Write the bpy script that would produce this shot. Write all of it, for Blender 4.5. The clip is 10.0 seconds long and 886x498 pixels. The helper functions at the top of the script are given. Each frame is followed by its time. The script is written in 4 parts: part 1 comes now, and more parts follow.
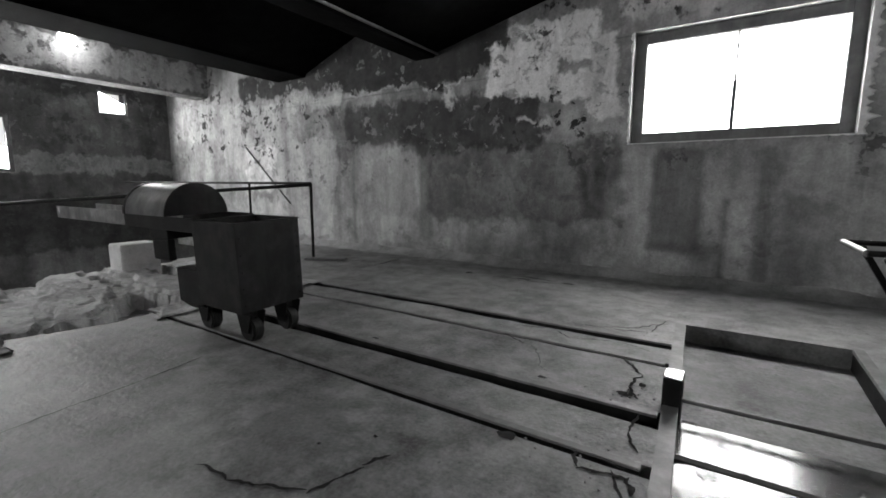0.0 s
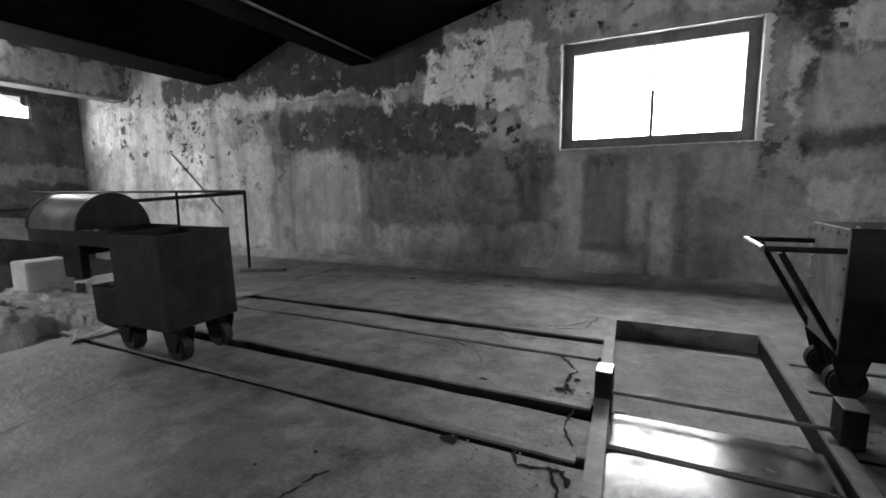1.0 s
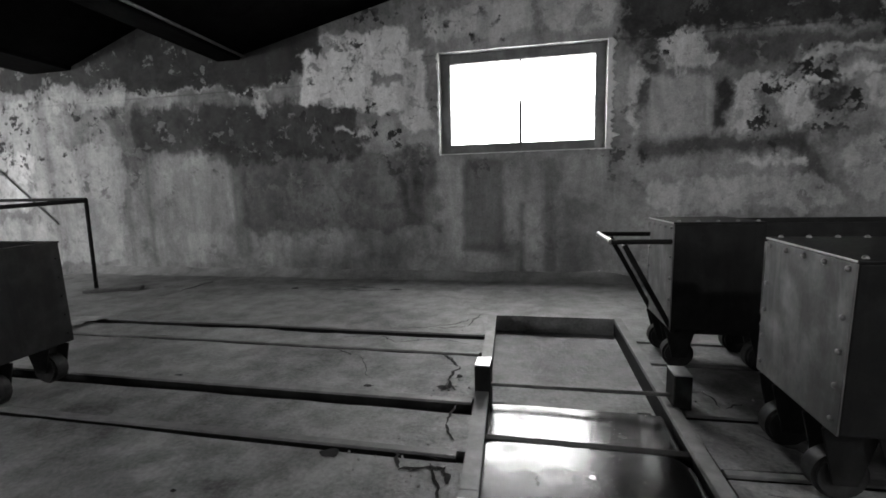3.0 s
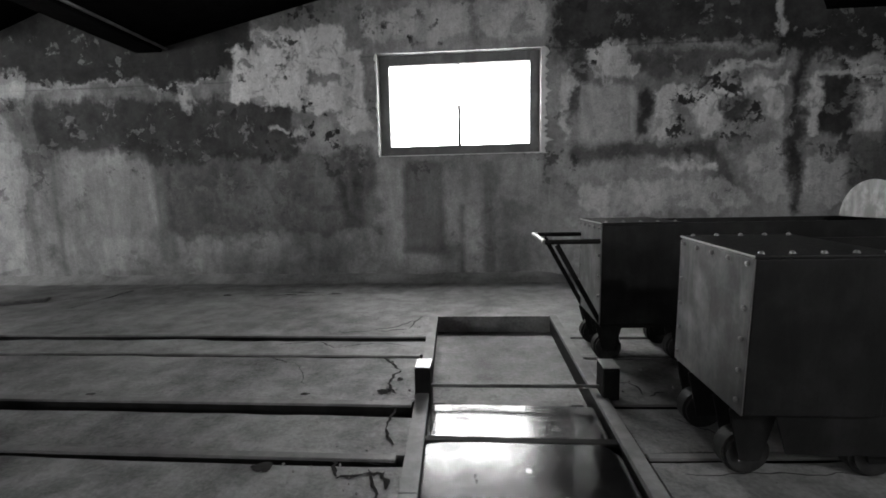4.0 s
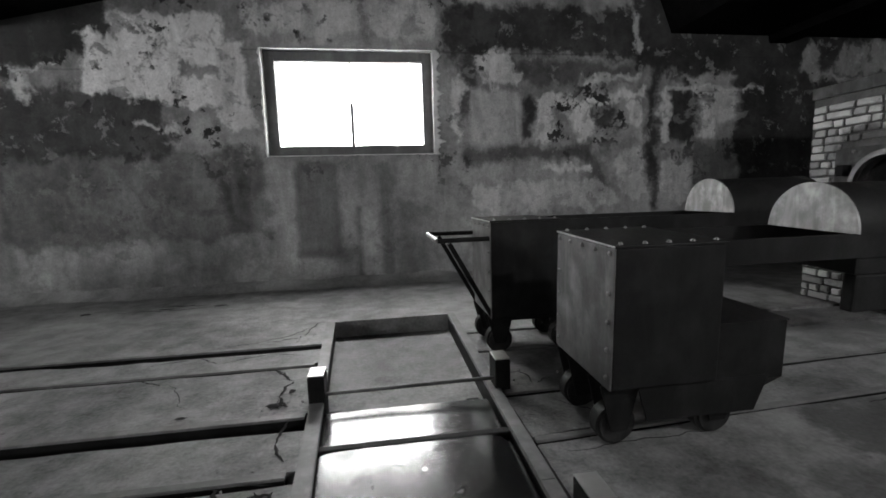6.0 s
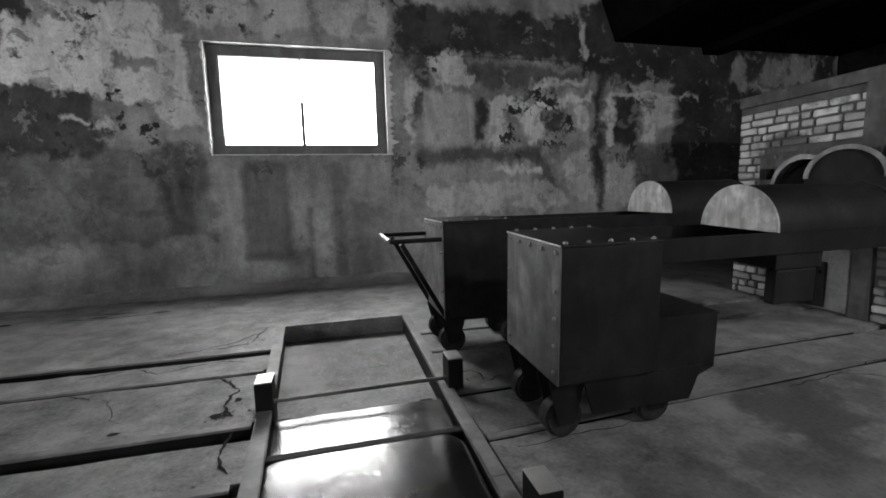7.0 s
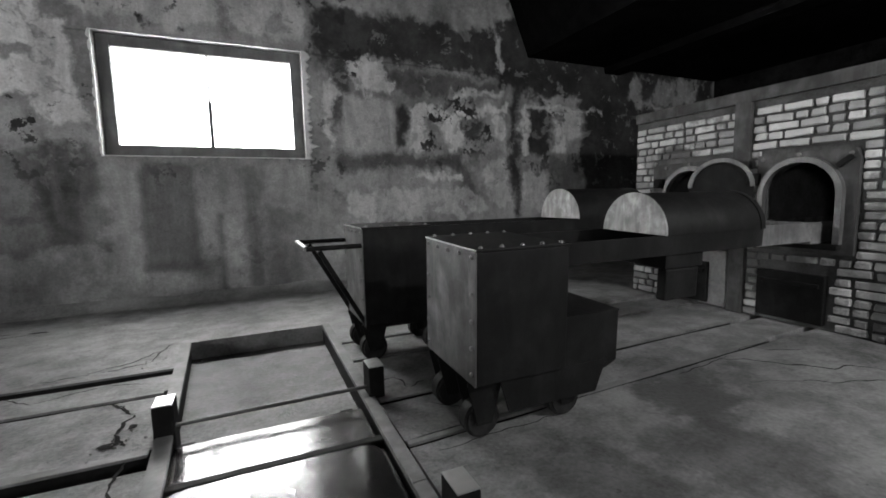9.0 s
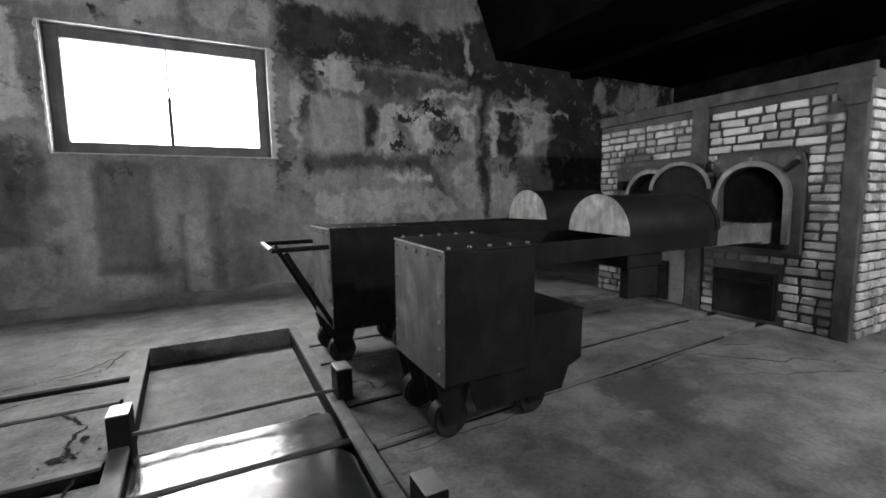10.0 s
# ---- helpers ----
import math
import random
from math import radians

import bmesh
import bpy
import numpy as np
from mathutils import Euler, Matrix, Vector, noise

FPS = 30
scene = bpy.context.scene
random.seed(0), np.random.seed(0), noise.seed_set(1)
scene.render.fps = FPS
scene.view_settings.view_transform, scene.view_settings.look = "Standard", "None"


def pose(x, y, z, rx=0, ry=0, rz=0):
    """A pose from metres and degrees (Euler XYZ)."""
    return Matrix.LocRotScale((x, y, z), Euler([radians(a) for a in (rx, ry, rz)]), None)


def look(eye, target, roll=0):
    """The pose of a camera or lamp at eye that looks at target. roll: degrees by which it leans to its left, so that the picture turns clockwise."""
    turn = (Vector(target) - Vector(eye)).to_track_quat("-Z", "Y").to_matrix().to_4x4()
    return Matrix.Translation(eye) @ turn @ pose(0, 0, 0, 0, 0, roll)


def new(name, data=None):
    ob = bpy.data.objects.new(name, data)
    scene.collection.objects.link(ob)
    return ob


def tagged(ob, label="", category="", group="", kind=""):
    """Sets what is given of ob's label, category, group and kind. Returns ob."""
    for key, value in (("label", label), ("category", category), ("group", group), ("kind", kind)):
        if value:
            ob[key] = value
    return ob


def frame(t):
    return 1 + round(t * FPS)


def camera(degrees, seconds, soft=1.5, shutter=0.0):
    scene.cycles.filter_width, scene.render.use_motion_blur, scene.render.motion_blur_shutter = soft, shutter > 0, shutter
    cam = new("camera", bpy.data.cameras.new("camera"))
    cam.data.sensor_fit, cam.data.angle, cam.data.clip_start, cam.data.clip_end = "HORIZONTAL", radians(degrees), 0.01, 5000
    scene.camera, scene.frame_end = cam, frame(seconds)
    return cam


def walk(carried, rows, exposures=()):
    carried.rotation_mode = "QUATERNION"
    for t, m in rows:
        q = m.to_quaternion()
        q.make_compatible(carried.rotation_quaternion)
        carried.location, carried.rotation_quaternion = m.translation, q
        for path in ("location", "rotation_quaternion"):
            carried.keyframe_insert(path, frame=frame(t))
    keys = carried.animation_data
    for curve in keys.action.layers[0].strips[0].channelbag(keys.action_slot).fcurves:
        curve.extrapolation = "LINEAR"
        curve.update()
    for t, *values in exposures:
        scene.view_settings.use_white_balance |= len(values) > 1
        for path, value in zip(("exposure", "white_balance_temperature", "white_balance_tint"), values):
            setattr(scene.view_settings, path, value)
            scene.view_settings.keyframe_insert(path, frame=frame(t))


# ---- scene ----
cam = camera(90.7, 10.0, 1.7)
PATH = [
    (0, (0.82, -0.006, 1.133), (-0.263, 1.652, 0.849), 0.2),
    (0.5, (0.844, 0.004, 1.135), (-0.13, 1.73, 0.865), -0.2),
    (1, (0.859, 0.005, 1.145), (-0.009, 1.788, 0.882), -0.6),
    (1.5, (0.87, 0.01, 1.142), (0.1, 1.838, 0.882), -0.8),
    (2, (0.888, 0.017, 1.14), (0.221, 1.885, 0.882), -1.0),
    (2.5, (0.912, 0.035, 1.135), (0.37, 1.943, 0.881), -1.2),
    (4, (0.961, 0.056, 1.128), (0.808, 2.036, 0.885), -1.2),
    (4.5, (0.979, 0.06, 1.125), (0.933, 2.044, 0.878), -1.2),
    (5, (0.995, 0.066, 1.121), (1.062, 2.049, 0.873), -1.3),
    (5.5, (1.013, 0.074, 1.117), (1.192, 2.05, 0.871), -1.6),
    (7, (1.053, 0.071, 1.112), (1.531, 1.997, 0.866), -1.6),
    (7.5, (1.067, 0.071, 1.108), (1.641, 1.972, 0.864), -1.4),
    (8, (1.071, 0.069, 1.106), (1.735, 1.941, 0.867), -1.3),
    (8.5, (1.082, 0.069, 1.106), (1.821, 1.912, 0.872), -1.3),
    (9, (1.086, 0.06, 1.107), (1.886, 1.879, 0.882), -1.3),
    (9.5, (1.091, 0.052, 1.108), (1.955, 1.842, 0.889), -1.2),
    (10, (1.095, 0.052, 1.108), (2.016, 1.813, 0.884), -1.1),
]
walk(cam, [(t, look(eye, target, roll)) for t, eye, target, roll in PATH],
     [(0, 0.12), (2.5, 0.05), (5.5, 0.1), (7.5, 0.32), (10, 0.38)])

# ---- world and light ----
WALL_Y, EAST_X, WEST_X, SOUTH_Y, CEIL_Z = 5.81, 9.3, -11.4, -4.2, 4.1
world = bpy.data.worlds.new("overcast_sky")
scene.world = world
world.use_nodes = True
wn, wl = world.node_tree.nodes, world.node_tree.links
sky = wn.new("ShaderNodeTexSky")
sky.sky_type, sky.sun_disc, sky.sun_elevation, sky.sun_rotation = "NISHITA", False, radians(38), radians(150)
grey = wn.new("ShaderNodeRGBToBW")
wl.new(sky.outputs[0], grey.inputs[0])
wl.new(grey.outputs[0], wn["Background"].inputs[0])
wn["Background"].inputs[1].default_value = 0.15


def area_lamp(name, m, w, h, power):
    data = bpy.data.lights.new(name, "AREA")
    data.shape, data.size, data.size_y, data.energy = "RECTANGLE", w, h, power
    ob = new(name, data)
    ob.matrix_world = m
    return ob


sun_data = bpy.data.lights.new("sun", "SUN")
sun_data.energy, sun_data.angle = 1.0, radians(12)
new("sun", sun_data).matrix_world = look((0, -20, 20), (0, 0, 0))
# daylight standing in the window openings
area_lamp("daylight_north", look((0.76, 6.04, 2.30), (0.76, 0.0, 1.6)), 1.98, 1.16, 94)
area_lamp("daylight_west", look((-11.5, 4.62, 3.03), (-6.0, 3.5, 0.5)), 0.52, 0.47, 70)
area_lamp("daylight_west_tall", look((-11.45, 2.3, 1.95), (0, 2.3, 0.9)), 0.85, 1.1, 270)
area_lamp("daylight_south_east", look((4.6, SOUTH_Y - 0.05, 2.3), (5.2, 2.0, 0.4)), 1.9, 1.1, 38)
area_lamp("daylight_south_west", look((-6.6, SOUTH_Y - 0.05, 2.2), (-4.5, 5.8, 1.1)), 1.9, 1.1, 190)


def bulb_light(name, place, power, radius=0.09):
    data = bpy.data.lights.new(name, "POINT")
    data.energy, data.shadow_soft_size = power, radius
    ob = new(name, data)
    ob.location = place
    return ob


# ---- materials ----
class Nodes:
    """A small helper round one node material."""

    def __init__(self, name):
        self.mat = bpy.data.materials.new(name)
        self.mat.use_nodes = True
        self.tree = self.mat.node_tree
        self.out = self.tree.nodes["Principled BSDF"]
        self.geo = self.node("ShaderNodeNewGeometry").outputs["Position"]

    def node(self, kind, **fields):
        n = self.tree.nodes.new(kind)
        for k, v in fields.items():
            setattr(n, k, v)
        return n

    def put(self, value, socket):
        if hasattr(value, "is_output"):
            self.tree.links.new(value, socket)
        else:
            socket.default_value = value

    def math(self, op, a, b=0.0, c=0.0, clamp=False):
        n = self.node("ShaderNodeMath", operation=op, use_clamp=clamp)
        for v, s in zip((a, b, c), n.inputs):
            self.put(v, s)
        return n.outputs[0]

    def noise(self, scale, detail=4.0, rough=0.55, coord=None, stretch=None, distortion=0.0):
        vec = coord or self.geo
        if stretch:
            m = self.node("ShaderNodeMapping")
            self.put(vec, m.inputs["Vector"])
            m.inputs["Scale"].default_value = stretch
            vec = m.outputs[0]
        n = self.node("ShaderNodeTexNoise")
        self.put(vec, n.inputs["Vector"])
        for k, v in (("Scale", scale), ("Detail", detail), ("Roughness", rough), ("Distortion", distortion)):
            n.inputs[k].default_value = v
        return n.outputs[0]

    def ramp(self, value, low, high, to_low=0.0, to_high=1.0, smooth=True):
        n = self.node("ShaderNodeMapRange", interpolation_type="SMOOTHSTEP" if smooth else "LINEAR", clamp=True)
        for v, s in zip((value, low, high, to_low, to_high), n.inputs):
            self.put(v, s)
        return n.outputs[0]

    def mix(self, f, a, b):
        n = self.node("ShaderNodeMix", data_type="FLOAT")
        for v, s in zip((f, a, b), (n.inputs[0], n.inputs[2], n.inputs[3])):
            self.put(v, s)
        return n.outputs[0]

    def done(self, value, rough=0.8, metal=0.0, bump=None, height=0.01, strength=0.6):
        c = self.node("ShaderNodeCombineColor")
        for s in c.inputs[:3]:
            self.put(value, s)
        self.tree.links.new(c.outputs[0], self.out.inputs["Base Color"])
        self.put(rough, self.out.inputs["Roughness"])
        self.put(metal, self.out.inputs["Metallic"])
        if bump is not None:
            b = self.node("ShaderNodeBump")
            b.inputs["Distance"].default_value, b.inputs["Strength"].default_value = height, strength
            self.put(bump, b.inputs["Height"])
            self.tree.links.new(b.outputs[0], self.out.inputs["Normal"])
        return self.mat


def steel(name, base, rough, metal=0.75, wear=0.06, scale=6.0):
    n = Nodes(name)
    a, b = n.noise(scale, 6, 0.6), n.noise(scale * 9, 5, 0.6)
    streak = n.noise(scale * 0.8, 6, 0.65, stretch=(2.2, 2.2, 0.4), distortion=0.6)
    v = n.math("MULTIPLY_ADD", n.ramp(a, 0.4, 0.75), wear, base)
    v = n.math("MULTIPLY_ADD", n.ramp(streak, 0.4, 0.75), wear * 0.6, v)
    r = n.math("MULTIPLY_ADD", b, 0.25, rough - 0.1)
    n.out.inputs["Specular IOR Level"].default_value = 0.5 if base > 0.05 else 0.1
    return n.done(v, r, metal, n.math("ADD", n.math("MULTIPLY", b, 0.4), a), 0.004, 0.5)


def plate_material():
    n = Nodes("polished_steel_plate")
    wave, fine, blot = n.noise(2.2, 2, 0.4), n.noise(30, 5, 0.6), n.noise(7, 6, 0.65)
    scratch = n.noise(9, 5, 0.7, stretch=(6.0, 0.5, 1.0))
    v = n.math("MULTIPLY_ADD", n.ramp(blot, 0.45, 0.7), -0.14, 0.30)
    v = n.math("MULTIPLY_ADD", n.ramp(scratch, 0.55, 0.75), -0.06, v)
    r = n.math("MULTIPLY_ADD", n.ramp(blot, 0.4, 0.75), 0.12, 0.13)
    r = n.math("MULTIPLY_ADD", fine, 0.08, r)
    return n.done(v, r, 1.0, n.math("MULTIPLY_ADD", fine, 0.006, wave), 0.005, 0.35)


def wall_material(name, light, dark, base=0.2, mottle=1.0, straight=()):
    """Old lime plaster with soot, damp runs and patches; light and dark: along, height, half-widths, amount of each patch."""
    n = Nodes(name)
    sep = n.node("ShaderNodeSeparateXYZ")
    n.put(n.geo, sep.inputs[0])
    along, up = sep.outputs[0], sep.outputs[2]
    wob1, wob2 = n.noise(2.3, 7, 0.62), n.noise(2.9, 7, 0.62, stretch=(1.2, 1.2, 0.8))
    wx = n.math("MULTIPLY_ADD", n.math("SUBTRACT", wob1, 0.5), 0.62, along)
    wz = n.math("MULTIPLY_ADD", n.math("SUBTRACT", wob2, 0.5), 0.62, up)

    def patch(x, z, hx, hz, soft, px=None, pz=None):
        dx = n.math("SUBTRACT", n.math("ABSOLUTE", n.math("SUBTRACT", px or wx, x)), hx)
        dz = n.math("SUBTRACT", n.math("ABSOLUTE", n.math("SUBTRACT", pz or wz, z)), hz)
        k = min(0.12, hx * 0.8, hz * 0.8)
        ox, oz = n.math("MAXIMUM", n.math("ADD", dx, k), 0.0), n.math("MAXIMUM", n.math("ADD", dz, k), 0.0)
        d = n.math("SUBTRACT", n.math("SQRT", n.math("MULTIPLY_ADD", ox, ox, n.math("MULTIPLY", oz, oz))), k)
        return n.ramp(d, -soft, soft, 1.0, 0.0)

    high = n.ramp(up, 0.9, 2.1, 0.3, 1.0)
    big = n.ramp(n.noise(0.8, 5, 0.6), 0.33, 0.67)
    mid = n.noise(3.6, 8, 0.68, distortion=0.3)
    fine = n.noise(42, 4, 0.6)
    runs = n.ramp(n.noise(1.3, 7, 0.66, stretch=(2.0, 2.0, 0.5), distortion=0.5), 0.32, 0.68)
    cloud = n.ramp(n.noise(1.9, 7, 0.7), 0.35, 0.65)
    v = n.math("MULTIPLY", base, n.math("MULTIPLY_ADD", big, 0.5, 0.55))
    v = n.math("MULTIPLY", v, n.math("MULTIPLY_ADD", runs, 0.45, 0.74))
    v = n.math("MULTIPLY", v, n.math("MULTIPLY_ADD", cloud, 0.5, 0.75))
    for x, z, hx, hz, amount in dark:
        v = n.mix(n.math("MULTIPLY", patch(x, z, hx, hz, 0.06), min(1.0, amount * 1.12)), v, n.math("MULTIPLY_ADD", cloud, 0.03, 0.012))
    v = n.mix(n.math("MULTIPLY", n.ramp(mid, 0.565, 0.60), n.math("MULTIPLY", high, 0.4 * mottle)), v, n.math("MULTIPLY_ADD", runs, 0.16, 0.2))
    lit = None
    for x, z, hx, hz, amount in light:
        p = n.math("MULTIPLY", patch(x, z, hx, hz, 0.035), amount)
        lit = p if lit is None else n.math("MAXIMUM", lit, p)
    if straight:
        edge = n.math("SUBTRACT", n.noise(5.5, 6, 0.65, stretch=(1.0, 1.0, 0.35)), 0.5)
        sx, sz = n.math("MULTIPLY_ADD", edge, 0.12, along), n.math("MULTIPLY_ADD", n.math("SUBTRACT", wob1, 0.5), 0.3, up)
        for x, z, hx, hz, amount, paint in straight:
            thin = min(hx, hz) < 0.02
            f = n.math("MULTIPLY", patch(x, z, hx, hz, 0.012 if thin else 0.05, sx, n.math("MULTIPLY_ADD", edge, 0.03, up) if thin else sz), n.ramp(cloud, 0.0, 1.0, amount * 0.75, amount))
            v = n.mix(f, v, n.math("MULTIPLY", n.math("MULTIPLY_ADD", runs, 0.5, 0.7), paint))
    chipped = n.math("MULTIPLY", lit, n.ramp(mid, 0.40, 0.46, 0.35, 1.0))
    v = n.mix(chipped, v, n.math("MULTIPLY_ADD", runs, 0.3, 0.42))
    v = n.mix(n.math("MULTIPLY", n.ramp(n.noise(4.4, 8, 0.7), 0.55, 0.59), n.math("MULTIPLY", n.math("MULTIPLY", high, n.ramp(n.noise(0.9, 4, 0.6, stretch=(1.0, 1.0, 1.6)), 0.46, 0.58, 0.15, 1.0)), 0.9 * mottle)), v, 0.02)
    v = n.math("MULTIPLY", n.math("MULTIPLY_ADD", fine, 0.7, 0.65), v)
    v = n.math("MULTIPLY", n.ramp(n.noise(14, 6, 0.7), 0.3, 0.7, 0.87, 1.13), v)
    v = n.math("MAXIMUM", v, 0.012)
    bump = n.math("ADD", n.math("MULTIPLY", chipped, 0.5), n.math("MULTIPLY_ADD", fine, 0.16, n.math("MULTIPLY", mid, 0.6)))
    return n.done(v, 0.9, 0.0, bump, 0.02, 0.7)


def concrete(name, base, rough=0.78, contrast=0.2, pits=True, dark_spots=()):
    n = Nodes(name)
    big, mid, fine = n.noise(0.8, 5, 0.6), n.noise(5.0, 6, 0.65), n.noise(45, 5, 0.65)
    v = n.math("MULTIPLY_ADD", n.math("SUBTRACT", n.ramp(big, 0.3, 0.7), 0.5), contrast * 0.7, base)
    v = n.math("MULTIPLY_ADD", n.math("SUBTRACT", n.ramp(mid, 0.3, 0.7), 0.5), contrast * 0.6, v)
    v = n.math("MULTIPLY_ADD", n.math("SUBTRACT", fine, 0.5), contrast * 1.1, v)
    if pits:
        dark = n.ramp(n.noise(2.3, 7, 0.72), 0.56, 0.68)
        v = n.mix(n.math("MULTIPLY", dark, 0.5), v, base * 0.45)
        speck = n.ramp(n.noise(22, 3, 0.5), 0.70, 0.76)
        v = n.mix(n.math("MULTIPLY", speck, 0.7), v, base * 0.25)
    rugged = n.math("MULTIPLY_ADD", fine, 0.25, mid)
    if dark_spots:
        sep = n.node("ShaderNodeSeparateXYZ")
        n.put(n.geo, sep.inputs[0])
        wob = n.math("MULTIPLY", n.math("SUBTRACT", n.noise(2.5, 6, 0.65), 0.5), 0.9)
        for x, y, r, amount in dark_spots:
            dx, dy = n.math("SUBTRACT", sep.outputs[0], x), n.math("SUBTRACT", sep.outputs[1], y)
            d = n.math("ADD", n.math("SQRT", n.math("ADD", n.math("MULTIPLY", dx, dx), n.math("MULTIPLY", dy, dy))), wob)
            f = n.math("MULTIPLY", n.ramp(d, r * 0.55, r, 1.0, 0.0), amount)
            v = n.mix(f, v, n.math("MULTIPLY_ADD", fine, base * 0.5, base * 0.18))
            rugged = n.math("MULTIPLY_ADD", n.math("MULTIPLY", f, n.noise(28, 3, 0.6)), 1.2, rugged)
    v = n.math("MAXIMUM", v, base * 0.3)
    r = n.math("MULTIPLY_ADD", n.math("SUBTRACT", mid, 0.5), 0.35, rough)
    n.out.inputs["Specular IOR Level"].default_value = 0.35 if base > 0.1 else 0.03
    return n.done(v, r, 0.0, rugged, 0.016, 0.8)


def brick_material():
    n = Nodes("pale_brick")
    info = n.node("ShaderNodeObjectInfo").outputs["Random"]
    fine, mid = n.noise(40, 5, 0.65), n.noise(9, 5, 0.6)
    v = n.math("MULTIPLY_ADD", info, 0.36, 0.23)
    v = n.math("MULTIPLY_ADD", n.math("SUBTRACT", mid, 0.5), 0.3, v)
    v = n.mix(n.math("MULTIPLY", n.ramp(n.noise(2.2, 7, 0.7), 0.5, 0.62), 0.75), v, 0.08)
    # soot spread round the oven mouths and ash doors
    sep = n.node("ShaderNodeSeparateXYZ")
    n.put(n.geo, sep.inputs[0])
    wob = n.math("MULTIPLY", n.math("SUBTRACT", n.noise(5, 6, 0.7), 0.5), 0.7)
    for cy, cz, r in ((2.35, 0.5, 0.42), (3.2, 0.45, 0.5), (3.3, 1.45, 0.3)):
        dy, dz = n.math("SUBTRACT", sep.outputs[1], cy), n.math("MULTIPLY", n.math("SUBTRACT", sep.outputs[2], cz), 1.5)
        d = n.math("ADD", n.math("SQRT", n.math("MULTIPLY_ADD", dy, dy, n.math("MULTIPLY", dz, dz))), wob)
        v = n.mix(n.ramp(d, r * 0.5, r * 1.1, 0.8, 0.0), v, 0.05)
    return n.done(n.math("MAXIMUM", v, 0.04), 0.85, 0.0, n.math("MULTIPLY_ADD", fine, 0.4, mid), 0.008, 0.7)


# patches on the north wall: along, height, half-widths, amount
# The patch at -7.6, 1.5 paints a pool of light on the wall.
PALE_WEST = [(-1.75, 2.72, 0.5, 0.36, 1.0), (-1.3, 3.02, 0.6, 0.3, 1.0), (-0.64, 2.5, 0.2, 0.5, 0.95), (-1.05, 2.42, 0.4, 0.18, 0.9),
             (-2.9, 2.68, 0.5, 0.02, 0.8), (-2.85, 2.5, 0.05, 0.15, 0.8), (-6.3, 1.3, 1.0, 0.7, 0.35), (-7.6, 1.5, 0.5, 0.45, 0.9), (-4.2, 2.73, 0.7, 0.02, 0.5),
             (-6.0, 2.75, 0.9, 0.18, 0.4), (-7.8, 2.2, 1.2, 0.7, 0.35), (-10.2, 2.6, 0.9, 0.4, 0.3), (-1.5, 2.02, 0.3, 0.04, 0.7), (-6.9, 0.5, 1.4, 0.35, 0.4)]
PALE_EAST = [(0.7, 3.3, 1.1, 0.2, 0.5), (2.56, 2.75, 0.25, 0.16, 0.75), (2.8, 2.6, 0.18, 0.1, 0.6), (3.42, 2.3, 0.24, 0.1, 0.75), (4.3, 2.38, 0.38, 0.06, 0.9), (3.3, 2.02, 0.1, 0.2, 0.85),
             (3.75, 2.05, 0.16, 0.26, 0.95), (4.55, 2.15, 0.12, 0.14, 0.7), (4.2, 2.62, 0.4, 0.04, 0.6), (5.04, 2.1, 0.06, 0.32, 0.9), (5.68, 2.05, 0.12, 0.3, 0.9), (5.95, 2.2, 0.14, 0.2, 0.6),
             (5.8, 2.47, 0.7, 0.03, 0.6), (3.57, 1.42, 0.34, 0.04, 0.8), (3.3, 1.05, 0.9, 0.18, 0.4), (2.1, 2.2, 0.05, 0.42, 0.65), (4.55, 1.3, 0.18, 0.3, 0.45), (5.3, 1.25, 0.3, 0.25, 0.4),
             (4.6, 3.2, 0.06, 0.24, 0.55), (7.3, 2.85, 0.12, 0.2, 0.35), (8.3, 2.95, 0.5, 0.2, 0.3)]
# Soot stains; the patch at -5.6, 3.1 paints shade over too brightly lit wall.
SOOT_SHADE = [(-2.6, 2.05, 1.2, 0.4, 0.8), (-2.8, 3.25, 0.9, 0.5, 1.0), (-1.9, 1.2, 1.35, 0.55, 0.5), (-0.6, 1.2, 0.25, 0.55, 0.5),
        (3.9, 3.2, 1.9, 0.3, 0.85), (3.6, 2.68, 0.9, 0.14, 0.6), (3.1, 1.63, 0.9, 0.11, 0.65), (4.86, 2.0, 0.07, 1.2, 0.9), (4.1, 2.1, 0.16, 0.2, 0.8), (5.3, 2.1, 0.2, 0.32, 0.95),
        (6.75, 1.9, 0.6, 1.6, 0.9), (3.05, 2.1, 0.09, 0.3, 0.9), (4.0, 1.3, 0.2, 0.3, 0.6), (2.22, 2.6, 0.08, 0.5, 0.7), (-5.6, 3.1, 2.6, 0.32, 0.9), (-5.2, 2.1, 0.35, 0.5, 0.5),
        (-4.3, 3.25, 1.7, 0.5, 1.0), (-4.2, 2.15, 0.9, 0.34, 0.8), (6.9, 3.2, 2.4, 0.5, 0.9), (8.4, 1.6, 1.2, 1.0, 0.9)]
